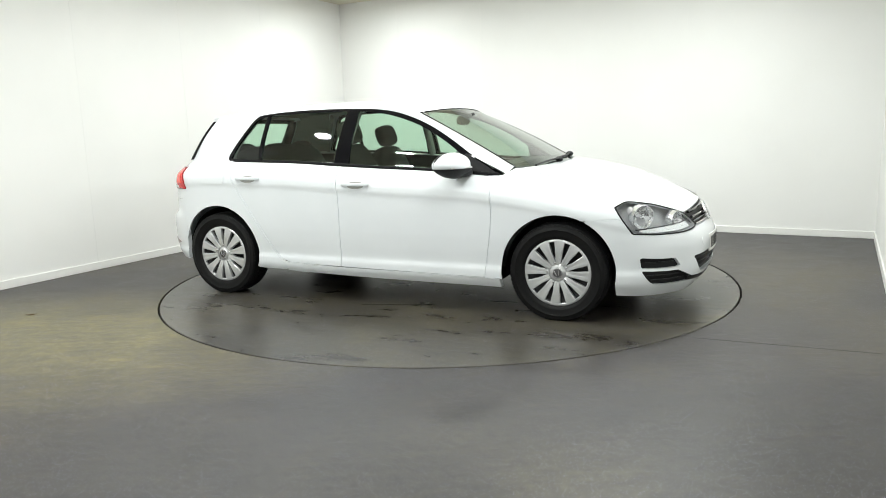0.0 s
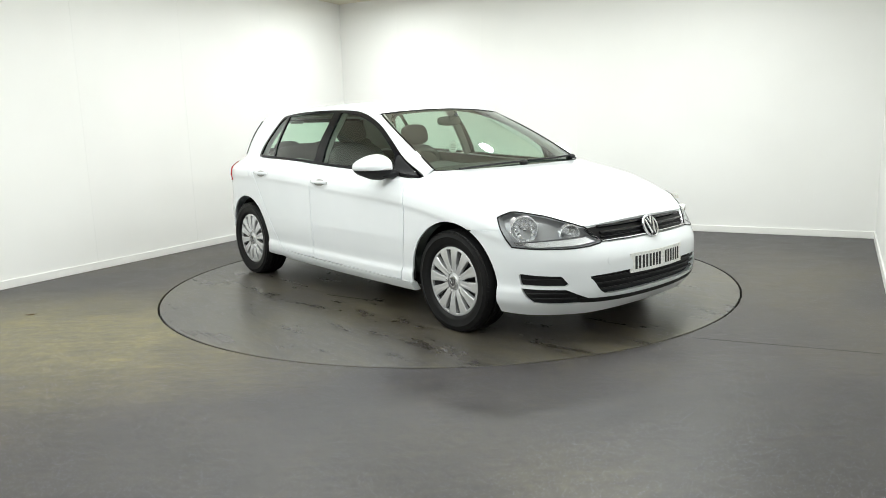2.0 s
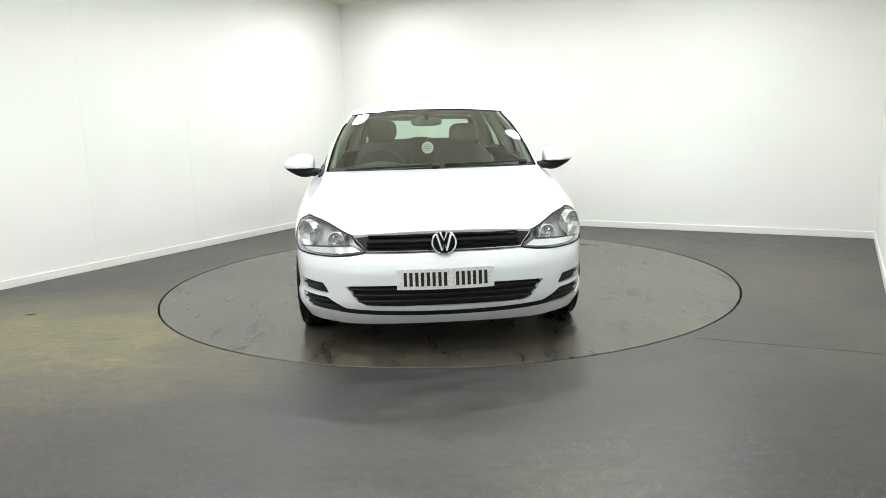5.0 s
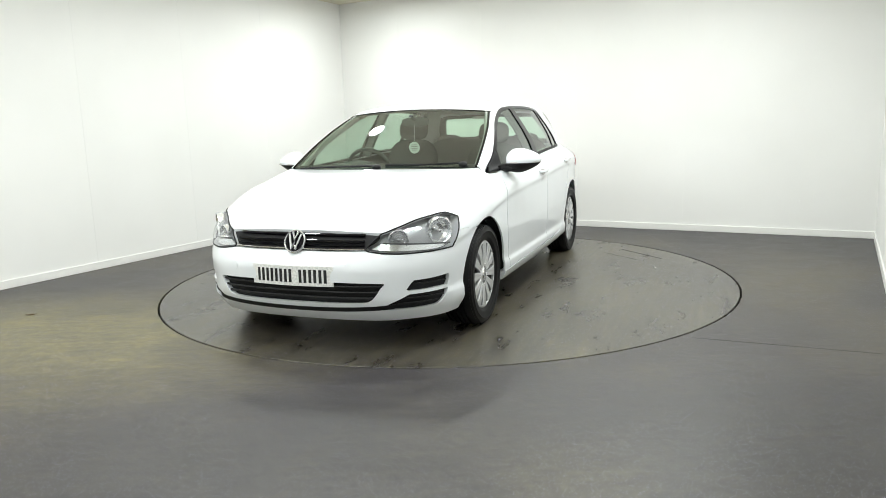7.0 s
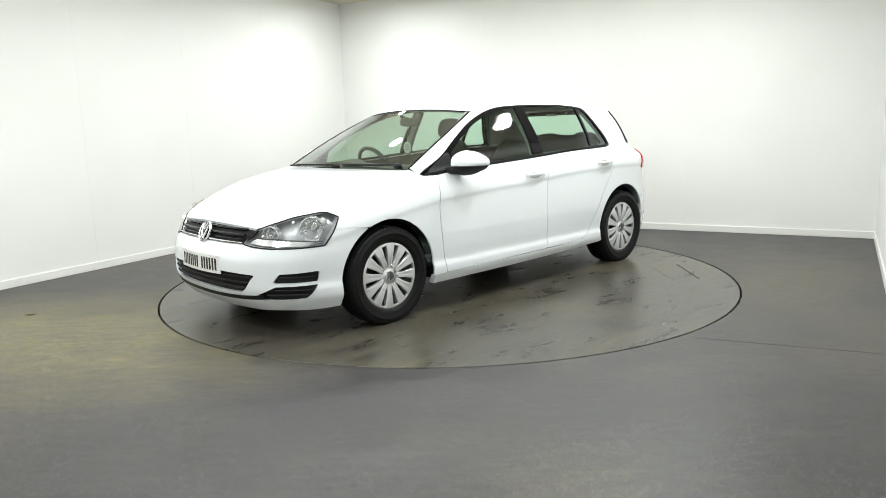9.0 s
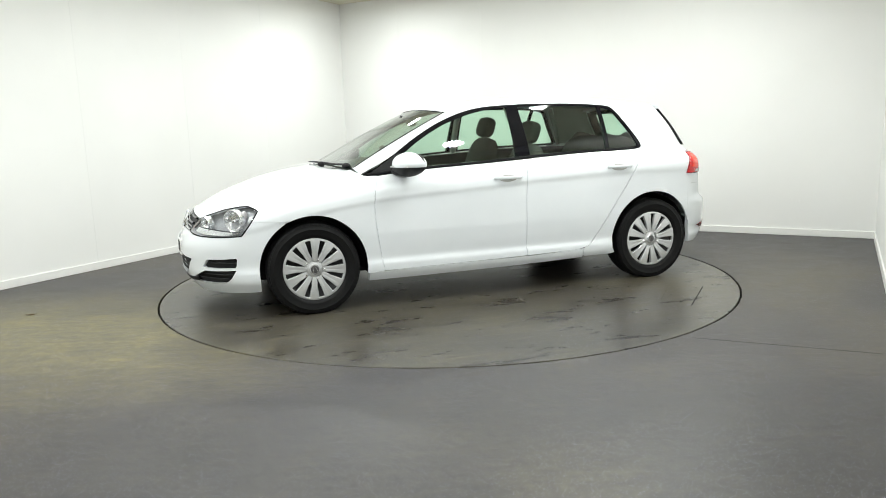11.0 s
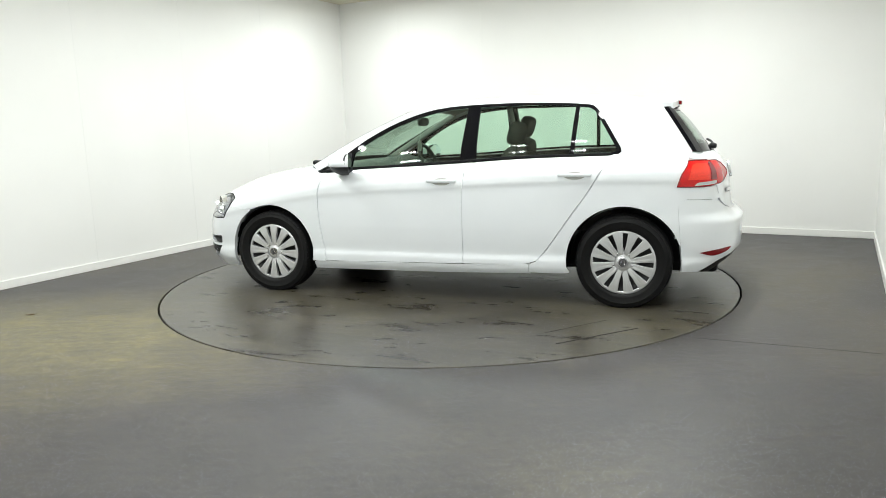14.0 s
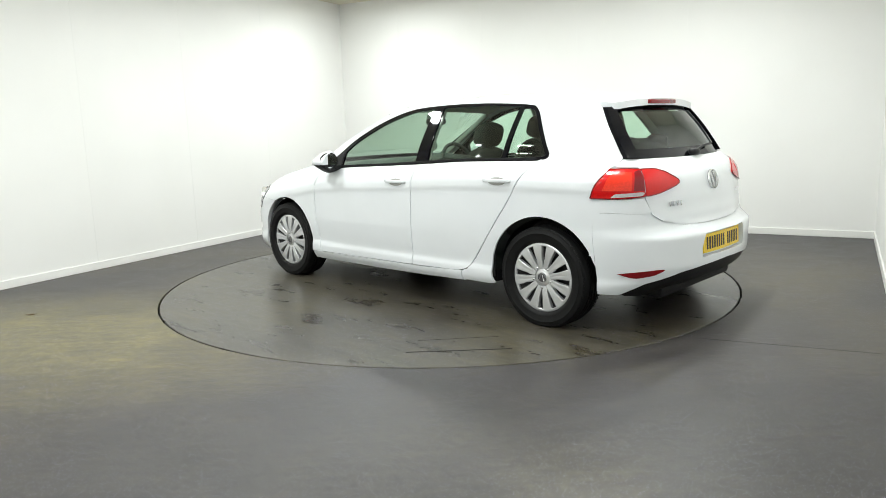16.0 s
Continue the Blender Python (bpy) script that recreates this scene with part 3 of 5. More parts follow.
def build_body():
    shell = []
    for flip in (False, True):
        # roof rail, pillars and rear wing in one pressing
        o = loop([(0.955, 0.915), (1.0, 0.958)], WS_EDGE[:-1], [WS_EDGE[-1]] + CANT[:-1], [CANT[-1]], [(-1.545, 1.309), (-1.64, 1.165)], [(-1.735, 1.015)], [(-1.705, 0.965)], [(-1.640, 0.803), (-1.655, 0.73), (-1.66, 0.60), (-1.6782, 0.40), (-1.6890, 0.31)],
                 [(-1.6864, 0.255)] + arch(AXLE_R, 0.26, 0.30, r=ARCH_R)[::-1][1:], [(-0.955, 0.262), (-0.952, 0.225)], [(-0.70, 0.222)], [(-0.70, 0.286)], DOOR_BACK[::-1], [(-1.245, 1.009)], WINDOW_BACK, WINDOW_TOP)
        car_part("side_frame", panel(o, 0.0165, flip), PAINT)
        o = loop([(0.948, 0.252), (0.5, 0.261), (-0.225, 0.267), (-0.55, 0.277)], [(-0.694, 0.284)], [(-0.694, 0.216), (0.0, 0.199)], [(0.948, 0.192)])
        car_part("sill", skin(to_s(o), hull, 0.02, flip=flip, flange=0.05, off=0.004), PAINT)
        # front wing
        cut = arch(AXLE_F, 0.634, 0.25, 30)
        o = loop([(1.656, 0.716), (1.684, 0.736)], [(1.732, 0.750), (1.60, 0.798), (1.45, 0.850), (1.30, 0.885), (1.15, 0.918)], [(1.02, 0.951)], [(0.945, 0.913), (0.93, 0.906)], [(0.862, 0.905), (0.896, 0.758), (0.892, 0.56)], [(0.848, 0.255)], [(0.95, 0.253)], cut[::-1], [(cut[0][0] + 0.004, cut[0][1] + 0.003), (1.59, 0.649)], [(1.700, 0.652)])
        car_part("front_wing", panel(o, 0.0135, flip), PAINT)
        # doors
        o = loop([(0.855, 0.902), (0.889, 0.758), (0.885, 0.56)], [(0.842, 0.258), (0.3, 0.266)], [(-0.226, 0.272), (-0.226, 0.55), (-0.229, 0.75)], [(-0.248, 0.968), (0.07, 0.952), (0.56, 0.929)])
        door = car_part("front_door", panel(o, 0.012, flip), PAINT)
        sign = -1 if flip else 1
        build_handle(door, -0.085, 0.851, sign)
        o = loop([(-0.232, 0.272), (-0.45, 0.277)], [(-0.66, 0.283), (-0.738, 0.304), (-0.783, 0.349), (-0.828, 0.404), (-0.898, 0.504), (-0.993, 0.641), (-1.088, 0.774)], [(-1.228, 1.003), (-0.67, 0.992)], [(-0.254, 0.968), (-0.235, 0.75), (-0.232, 0.55)])
        door = car_part("rear_door", panel(o, 0.012, flip), PAINT)
        build_handle(door, -1.005, 0.887, sign)
        # window surround, panes
        o = loop(WINDOW_LOW, WINDOW_BACK, WINDOW_TOP)
        g1 = loop([(0.655, 0.945), (0.3, 0.961), (-0.09, 0.979)], [(-0.192, 0.986), (-0.208, 1.33)], [(-0.208, 1.347), (0.035, 1.318), (0.29, 1.242), (0.50, 1.138)], [(0.64, 1.045)])
        g2 = loop([(-0.308, 0.995), (-0.64, 1.010)], [(-0.955, 1.018), (-0.975, 1.332)], [(-0.98, 1.336), (-0.709, 1.348)], [(-0.298, 1.350)])
        g3 = loop([(-0.985, 1.019), (-1.20, 1.024)], [(-1.262, 1.030), (-1.25, 1.062)], [(-1.13, 1.262), (-1.098, 1.302), (-1.05, 1.324)], [(-1.003, 1.330)])
        car_part("window_frame", skin(to_s(o), hull, 0.012, holes=[to_s(g) for g in (g1, g2, g3)], flip=flip, flange=0.02, off=-0.002), BLACK)
        for nm, g in (("front_window", g1), ("rear_window_pane", g2), ("quarter_window", g3)):
            car_part(nm, skin(to_s(g), hull, 0.017, flip=flip, flange=0, off=-0.009), GLASS, label="green-tinted side glass")
        tri = loop([(0.895, 0.914), (0.78, 0.924), (0.675, 0.934)], [(0.660, 1.035), (0.680, 1.046)], [(0.745, 1.008), (0.83, 0.957)])
        car_part("mirror_triangle", skin(to_s(tri), hull, 0.012, flip=flip, flange=0.004, off=0.001), PLASTIC, label="matt black plastic corner panel")
        lowline = np.array([(q[0], q[1] + 0.010) for q in catmull(WINDOW_LOW, 6)])
        v = hull(s_x(lowline[:, 0]), lowline[:, 1], 0.004)
        car_part("window_seal", strip_bm([(q[0], sign * q[1], q[2]) for q in v], 0.009, 6, 0.5), PLASTIC)
        # painted door jambs behind the shut lines
        for line in ([(0.859, 0.90), (0.893, 0.758), (0.889, 0.56), (0.846, 0.258)], [(-0.229, 0.272), (-0.229, 0.55), (-0.232, 0.75), (-0.251, 0.966)], DOOR_BACK, [(-0.697, 0.215), (-0.697, 0.25), (-0.697, 0.285)]):
            line = catmull(line, 6)
            v = hull(s_x(line[:, 0]), line[:, 1], -0.014)
            car_part("door_jamb", strip_bm([(q[0], sign * q[1], q[2]) for q in v], 0.008, 6), PAINT)
        # wheel arch liner
        for cx in (AXLE_F, AXLE_R):
            bm = bmesh.new()
            prof = [(cx + 0.352 * math.cos(a), HUB_Z + 0.352 * math.sin(a)) for a in np.linspace(-0.12, math.pi + 0.12, 30)]
            rows = [[bm.verts.new((x, sign * y, z)) for x, z in prof] for y in (0.50, 0.68, 0.805)]
            for r, q in zip(rows, rows[1:]):
                for k in range(len(r) - 1):
                    bm.faces.new((r[k], r[k + 1], q[k + 1], q[k]))
            bm.faces.new(rows[0])
            car_part("arch_liner", bm, PLASTIC)
        # white backing sheet, added to fill the dark seam before the rear bumper
        o = loop([(-1.640, 0.47), (-1.643, 0.60), (-1.642, 0.72)], [(-1.70, 0.72)], [(-1.70, 0.47)])
        car_part("rear_backing", skin(to_s(o), hull, 0.02, flange=0, off=-0.005, flip=flip), PAINT)
    # fuel flap on the right-hand rear wing
    o = catmull([(-1.425, 0.869), (-1.405, 0.849), (-1.255, 0.849), (-1.235, 0.869), (-1.235, 0.952), (-1.255, 0.972), (-1.405, 0.972), (-1.425, 0.952)], 5, closed=True)
    car_part("fuel_flap", skin(to_s(o), hull, 0.015, flange=0.003, off=0.003, flip=True), PAINT)
    # bonnet
    f = [(2.060, 0.0, 0.676), (1.90, 0, 0.777), (1.72, 0, 0.848), (1.50, 0, 0.902), (1.30, 0, 0.933), (1.13, 0, 0.950)]
    e = [tuple(hull(s_at(x, z), z)) for x, z in ((1.735, 0.751), (1.60, 0.799), (1.45, 0.851), (1.30, 0.886), (1.15, 0.919), (1.03, 0.948))]
    bonnet(f, e)
    # windscreen and its dark edge
    c = [(1.12, 0, 0.946), (0.845, 0, 1.106), (0.582, 0, 1.240), (0.340, 0, 1.352)]
    e = [tuple(hull(s_at(x, z), z)) for x, z in WS_EDGE]
    ins = [(q[0] + 0.003, q[1] - 0.004, q[2] - 0.003) for q in e]
    car_part("windscreen", ruled(c, ins, 24, 16, 2.2), SCREEN, label="green-tinted windscreen")
    for sgn in (1, -1):
        v = catmull(e, 6)
        car_part("windscreen_trim", strip_bm([(q[0], sgn * (q[1] - 0.017), q[2] - 0.004) for q in v], 0.009, 6, 1.2), BLACK)
    v = [(c[-1][0] + (e[-1][0] - c[-1][0]) * abs(u) ** 2.2, u * e[-1][1], c[-1][2] + (e[-1][2] - c[-1][2]) * abs(u) ** 2.2 - 0.001) for u in np.linspace(-1, 1, 25)]
    car_part("windscreen_trim", strip_bm(v, 0.004, 6), BLACK)
    car_part("cowl", ruled([(1.15, 0, 0.925), (1.08, 0, 0.945), (1.02, 0, 0.985)], [(1.03, 0.72, 0.935), (1.0, 0.71, 0.945), (0.965, 0.70, 0.965)], 20, 4, 2.2), PLASTIC, label="black scuttle panel under the windscreen")
    # roof
    c = [(0.345, 0, 1.353), (0.20, 0, 1.386), (0.066, 0, 1.409), (-0.368, 0, 1.437), (-0.8, 0, 1.434), (-1.235, 0, 1.408), (-1.50, 0, 1.378)]
    e = [tuple(hull(s_at(x, z), z)) for x, z in [(0.28, 1.322), (0.18, 1.349)] + CANT]
    car_part("roof", ruled(c, e, 30, 40, 2.4), PAINT)
    # spoiler over the rear window
    c = [(-1.503, 0, 1.378), (-1.56, 0, 1.372), (-1.640, 0, 1.362)]
    e0 = hull(s_at(-1.492, 1.345), 1.345)
    e = [tuple(e0), (-1.535, e0[1] - 0.010, 1.342), (-1.60, e0[1] - 0.028, 1.335)]
    spoiler = car_part("spoiler", ruled(c, e, 24, 6, 2.4, 0.042), PAINT)
    bm = box_bm(-0.012, 0.012, -0.17, 0.17, -0.013, 0.013, 0.005)
    bmesh.ops.transform(bm, matrix=pose(-1.647, 0, 1.341), verts=bm.verts)
    for v in bm.verts:
        v.co.x += 0.04 * (v.co.y / 0.55) ** 2
    car_part("brake_light", bm, DARKRED, spoiler, "red high brake light strip")
    build_front()
    build_rear()


def bonnet(f, e):
    """The bonnet: centre line f and side line e, with its nose cut to the lamps and grille."""
    c, d = catmull(f, 8), catmull(e, 8)
    nv, nu = 40, 44
    t = np.linspace(0, 1, nv + 1)
    c = np.stack([np.interp(t, np.linspace(0, 1, len(c)), c[:, k]) for k in range(3)], -1)
    d = np.stack([np.interp(t, np.linspace(0, 1, len(d)), d[:, k]) for k in range(3)], -1)
    top, inner, _, _ = lamp_lines()
    line = catmull([(0.0, 0.676), (0.20, 0.674), (inner[0][0] - 0.06, 0.664), (inner[0][0], inner[0][1] + 0.005)] + [(a, b + 0.005) for a, b in top[:1:-1]], 6)
    v = hull(line[:, 0], line[:, 1], -0.002)
    nose_x, nose_z = spline(*[(q[1], q[0]) for q in v]), spline(*[(q[1], q[2]) for q in v])
    bm = bmesh.new()
    rows = []
    for j in range(nv + 1):
        row = []
        for i in range(nu + 1):
            u = 2 * i / nu - 1
            au = abs(u)
            y = u * d[j, 1]
            xn, zn = float(nose_x(au * d[0, 1])), float(nose_z(au * d[0, 1]))
            # along each line from the nose edge to the scuttle edge
            xr = c[-1, 0] + (d[-1, 0] - c[-1, 0]) * au ** 2.2
            zr = c[-1, 2] + (d[-1, 2] - c[-1, 2]) * au ** 2.2
            k = t[j]
            x = xn + (xr - xn) * k
            zc = np.interp(k, t, c[:, 2])
            ze = np.interp(k, t, d[:, 2])
            w = au ** 3.0
            prof = zc + (ze - zc) * w
            z0 = c[0, 2] + (d[0, 2] - c[0, 2]) * w
            z1 = c[-1, 2] + (d[-1, 2] - c[-1, 2]) * w
            z = prof + (zn - z0) * (1 - k) ** 1.5 + (zr - z1) * k
            row.append(bm.verts.new((x, y, z + 0.006 * sm((au - 0.60) / 0.25) * (1 - sm((au - 0.85) / 0.15)) * math.sin(math.pi * k))))
        rows.append(row)
    for j in range(nv):
        for i in range(nu):
            bm.faces.new((rows[j][i], rows[j][i + 1], rows[j + 1][i + 1], rows[j + 1][i]))
    edges = [q for q in bm.edges if len(q.link_faces) == 1]
    low = {v: bm.verts.new(v.co - Vector((0.004, 0, 0.015))) for q in edges for v in q.verts}
    for q in edges:
        a, b = q.verts
        bm.faces.new((a, b, low[b], low[a]))
    car_part("bonnet", bm, PAINT, label="white bonnet")


def build_handle(door, x, z, sign):
    """A pull handle bowed over a flat grey oval, its recess's shade put into colour."""
    xs = np.linspace(x + 0.105, x - 0.105, 13)
    v = [hull(s_x(q), z, 0.004 + 0.022 * (1 - ((q - x) / 0.105) ** 4)) for q in xs]
    handle = car_part("handle", strip_bm([(q[0], sign * q[1], q[2]) for q in v], 0.0115, 8, 0.7), PAINT, door)
    # the hollow's shade as a grey oval laid on the door skin
    a = np.linspace(0, 2 * math.pi, 24, endpoint=False)
    shade_oval = np.stack([s_x(x) + 0.070 * np.cos(a), z - 0.006 + 0.025 * np.sin(a)], -1)
    car_part("handle_shade", skin(shade_oval, hull, 0.01, flange=0, off=0.0015, flip=sign < 0), GREYTRIM, door, "flat grey oval painted as the shade behind the handle")


def lamp_lines():
    k = lambda x, y, z: (s_xy(x, y), z)
    top = [(s_at(1.660, 0.716), 0.716), (s_at(1.688, 0.733), 0.733), (s_at(1.735, 0.746), 0.746), k(1.87, 0.66, 0.722), k(1.95, 0.575, 0.690)]
    inner = [k(2.015, 0.487, 0.656), k(2.083, 0.425, 0.580)]
    low = [k(2.06, 0.50, 0.560), k(2.0, 0.60, 0.552), k(1.88, 0.71, 0.553)]
    out = [(s_at(1.775, 0.560), 0.560), (s_at(1.720, 0.632), 0.632)]
    return top, inner, low, out


def build_front():
    k = lambda x, y, z: (s_xy(x, y), z)
    lamp, lamp_in, lamp_low, lamp_out = lamp_lines()
    lamp_ring = loop(lamp, lamp_in, lamp_low, lamp_out)
    # bumper in one pressing round the nose
    low = [(s_at(1.674, 0.25), 0.25), (s_at(1.672, 0.175), 0.175), (s_xy(1.9, 0.76), 0.170), (s_xy(2.1, 0.54), 0.170), (0.3, 0.172)]
    arc = [(s_at(x, z), z) for x, z in arch(AXLE_F, 0.252, 0.555, 48) if x > 1.40]
    arc = [q for q in arc if q[1] < 0.628]
    top = [lamp_low[2], lamp_low[1], lamp_low[0], (lamp_in[1][0], 0.574)]
    outer = [(s_at(x, z), z) for x, z in ((1.4872, 0.6302), (1.60, 0.6435), (1.66, 0.645), (1.705, 0.645), (1.768, 0.556))]
    half = [(0.0, 0.172)] + low[::-1] + arc + outer + [(a, b - 0.006) for a, b in top] + [(0.25, 0.566), (0.0, 0.567)]
    half = np.array(half)
    other = half[1:-1][::-1].copy()
    other[:, 0] *= -1
    ring = np.vstack([half, other])
    intake_half = catmull([(0.0, 0.404), (0.3, 0.404), (s_xy(2.104, 0.535), 0.396), (s_xy(2.110, 0.52), 0.372), (s_xy(2.13, 0.455), 0.298), (0.35, 0.285), (0.0, 0.283)], 6)
    o2 = intake_half[1:-1][::-1].copy()
    o2[:, 0] *= -1
    intake = np.vstack([intake_half, o2])
    v1 = loop([k(1.812, 0.815, 0.415), k(1.92, 0.75, 0.406)], [k(2.005, 0.667, 0.402)], [k(2.035, 0.633, 0.345), k(1.94, 0.735, 0.345)], [k(1.824, 0.81, 0.349)])
    v2 = loop([k(1.828, 0.81, 0.333), k(1.94, 0.735, 0.328)], [k(2.025, 0.65, 0.326), k(2.06, 0.60, 0.300), k(2.10, 0.54, 0.270)], [k(2.10, 0.54, 0.246), k(2.0, 0.675, 0.243)], [k(1.895, 0.77, 0.250), k(1.855, 0.79, 0.280)])
    mir = lambda r: np.stack([-r[:, 0], r[:, 1]], -1)
    bumper = car_part("front_bumper", skin(ring, hull, 0.014, holes=[intake, v1, v2, mir(v1), mir(v2)], flange=0.028), PAINT)
    car_part("lower_grille", skin(intake, hull, 0.03, flange=0, off=-0.030), PLASTIC, bumper, "black lower air intake")
    for z in (0.315, 0.347, 0.379):
        w = float(np.interp(z, [0.283, 0.40], [0.45, 0.555]))
        ss = np.linspace(-w, w, 40)
        car_part("grille_bar", strip_bm(hull(ss, z, -0.014), 0.0065, 6), PLASTIC, bumper)
    for m in (False, True):
        for v in (v1, v2):
            vv = mir(v) if m else v
            car_part("vent", skin(vv, hull, 0.02, flange=0, off=-0.025), PLASTIC, bumper, "black side vent")
        for z, a, b in ((0.380, k(1.83, 0.81, 0)[0], k(2.0, 0.67, 0)[0]), (0.302, k(1.85, 0.79, 0)[0], k(2.03, 0.64, 0)[0]), (0.274, k(1.88, 0.78, 0)[0], k(2.06, 0.60, 0)[0])):
            ss = np.linspace(a, b, 12) * (-1 if m else 1)
            car_part("vent_bar", strip_bm(hull(ss, z, -0.012), 0.005, 6), PLASTIC, bumper)
    ss = np.linspace(-k(2.07, 0.59, 0)[0], k(2.07, 0.59, 0)[0], 60)
    edge = np.array([(a, 0.229 + 0.020 * (abs(a) / 0.6) ** 2) for a in ss])
    band = np.vstack([edge, np.stack([edge[::-1, 0], edge[::-1, 1] + 0.027], -1)])
    car_part("lip_strip", skin(band, hull, 0.012, flange=0.006, off=0.002), PLASTIC, bumper, "thin black strip along the chin")
    a = np.linspace(0, 2 * math.pi, 20, endpoint=False)
    car_part("tow_cover", skin(np.stack([-0.41 + 0.026 * np.cos(a), 0.470 + 0.026 * np.sin(a)], -1), hull, 0.008, flange=0.004, off=0.002), PAINT, bumper)
    # upper grille
    gw = lamp_in[1][0] - 0.006
    gh = catmull([(0, 0.662), (0.25, 0.659), (lamp_in[0][0] - 0.01, 0.648), (gw, 0.582), (0.25, 0.574), (0, 0.573)], 6)
    o2 = gh[1:-1][::-1].copy()
    o2[:, 0] *= -1
    grille = car_part("upper_grille", skin(np.vstack([gh, o2]), hull, 0.02, flange=0.01, off=-0.018), PLASTIC, label="black upper grille")
    for z, r, mt, o in ((0.650, 0.009, BLACK, -0.010), (0.620, 0.009, BLACK, -0.003), (0.597, 0.006, BLACK, -0.008), (0.5795, 0.0042, CHROME, 0.001)):
        ss = np.linspace(-gw + 0.004, gw - 0.004, 50)
        car_part("grille_bar" if mt is BLACK else "chrome_strip", strip_bm(hull(ss, z, o), r, 8), mt, grille)
    emblem(hull(0.0, 0.618)[0] + 0.016, 0.0, 0.617, 0.068, 24, 1)
    # number plate with plain bars
    plate(hull(0.0, 0.44)[0] + 0.004, 0.435, 1, WHITEPLATE, -1.5, 0.022)
    for flip in (False, True):
        # white backing sheet, added so the seam by the lamp tip isn't black
        o = loop([(1.499, 0.631), (1.480, 0.643), (1.462, 0.668)], [(1.662, 0.708)], [(1.715, 0.645)], [(1.66, 0.61)])
        car_part("wing_backing", skin(to_s(o), hull, 0.02, flange=0, off=-0.005, flip=flip), PAINT)
        headlamp(lamp_ring, flip)


def headlamp(ring, flip):
    sg = -1 if flip else 1
    root = car_part("headlight", skin(ring, hull, 0.014, flange=0.0, off=-0.055, flip=flip), HOUSING, label="clear headlight with two chrome reflectors")
    car_part("lens", skin(ring, hull, 0.014, flange=0.004, off=0.002, flip=flip), LENS, root, "clear plastic lens")
    edge = hull(ring[:, 0], ring[:, 1], -0.001)
    edge = np.vstack([edge, edge[:1]])
    car_part("seal", strip_bm([(q[0], sg * q[1], q[2]) for q in edge], 0.0042, 6), PLASTIC, root)
    # the walls of the housing
    bm = bmesh.new()
    a, b = hull(ring[:, 0], ring[:, 1], -0.002), hull(ring[:, 0], ring[:, 1], -0.056)
    va = [bm.verts.new((q[0], sg * q[1], q[2])) for q in a]
    vb = [bm.verts.new((q[0], sg * q[1], q[2])) for q in b]
    for i in range(len(va)):
        j = (i + 1) % len(va)
        bm.faces.new((va[i], va[j], vb[j], vb[i]))
    car_part("bezel", bm, BEZEL, root)
    for x, y, z, r in ((1.80, 0.72, 0.655, 0.072), (1.985, 0.575, 0.622, 0.054)):
        s = s_xy(x, y)
        c = hull(s, z, -0.010)
        nrm = (hull(s, z, 0.0) - hull(s, z, -0.05))
        n = Vector((nrm[0], sg * nrm[1], nrm[2] - 0.004)).normalized()
        n = (n + Vector((0.45, 0, 0))).normalized()
        q = n.to_track_quat("Z", "Y").to_matrix().to_4x4()
        m = Matrix.Translation((c[0], sg * c[1], c[2])) @ q
        bm = revolve_bm([(0.010, -0.045), (r * 0.5, -0.038), (r * 0.8, -0.022), (r * 0.97, -0.002), (r, 0.001), (r + 0.003, 0.0), (r + 0.003, -0.04)], 15)
        bmesh.ops.transform(bm, matrix=m, verts=bm.verts)
        car_part("reflector", bm, BOWL, root, "bright faceted reflector bowl", smooth=False)
        bm = revolve_bm([(0.0005, 0.0), (0.009, -0.003), (0.012, -0.012), (0.012, -0.045)], 16)
        bmesh.ops.transform(bm, matrix=m, verts=bm.verts)
        car_part("bulb", bm, CHROME, root)
    # bright tray low in the lamp, with a slim dark divider over it
    k = lambda x, y, z: (s_xy(x, y), z)
    tray = loop([k(1.79, 0.83, 0.580), k(1.90, 0.77, 0.590), k(2.0, 0.68, 0.596)], [k(2.10, 0.54, 0.606)], [k(2.125, 0.47, 0.576), k(2.07, 0.60, 0.563), k(1.97, 0.71, 0.560), k(1.85, 0.80, 0.560)])
    car_part("light_strip", skin(tray, hull, 0.012, flange=0.02, off=-0.022, flip=flip), BOWL, root, "bright running light tray")
    v = hull(np.linspace(tray[0][0], s_xy(2.10, 0.54), 14), np.linspace(0.583, 0.609, 14), -0.016)
    car_part("divider", strip_bm([(q[0], sg * q[1], q[2]) for q in v], 0.004, 6), CAPGREY, root)
    s = s_xy(1.765, 0.833)
    c = hull(s, 0.69, -0.025)
    car_part("indicator_bulb", blob_bm(c[0], sg * c[1], c[2], 0.02, 0.02, 0.03, 2.2, 16, 10), CLEARLAMP, root)


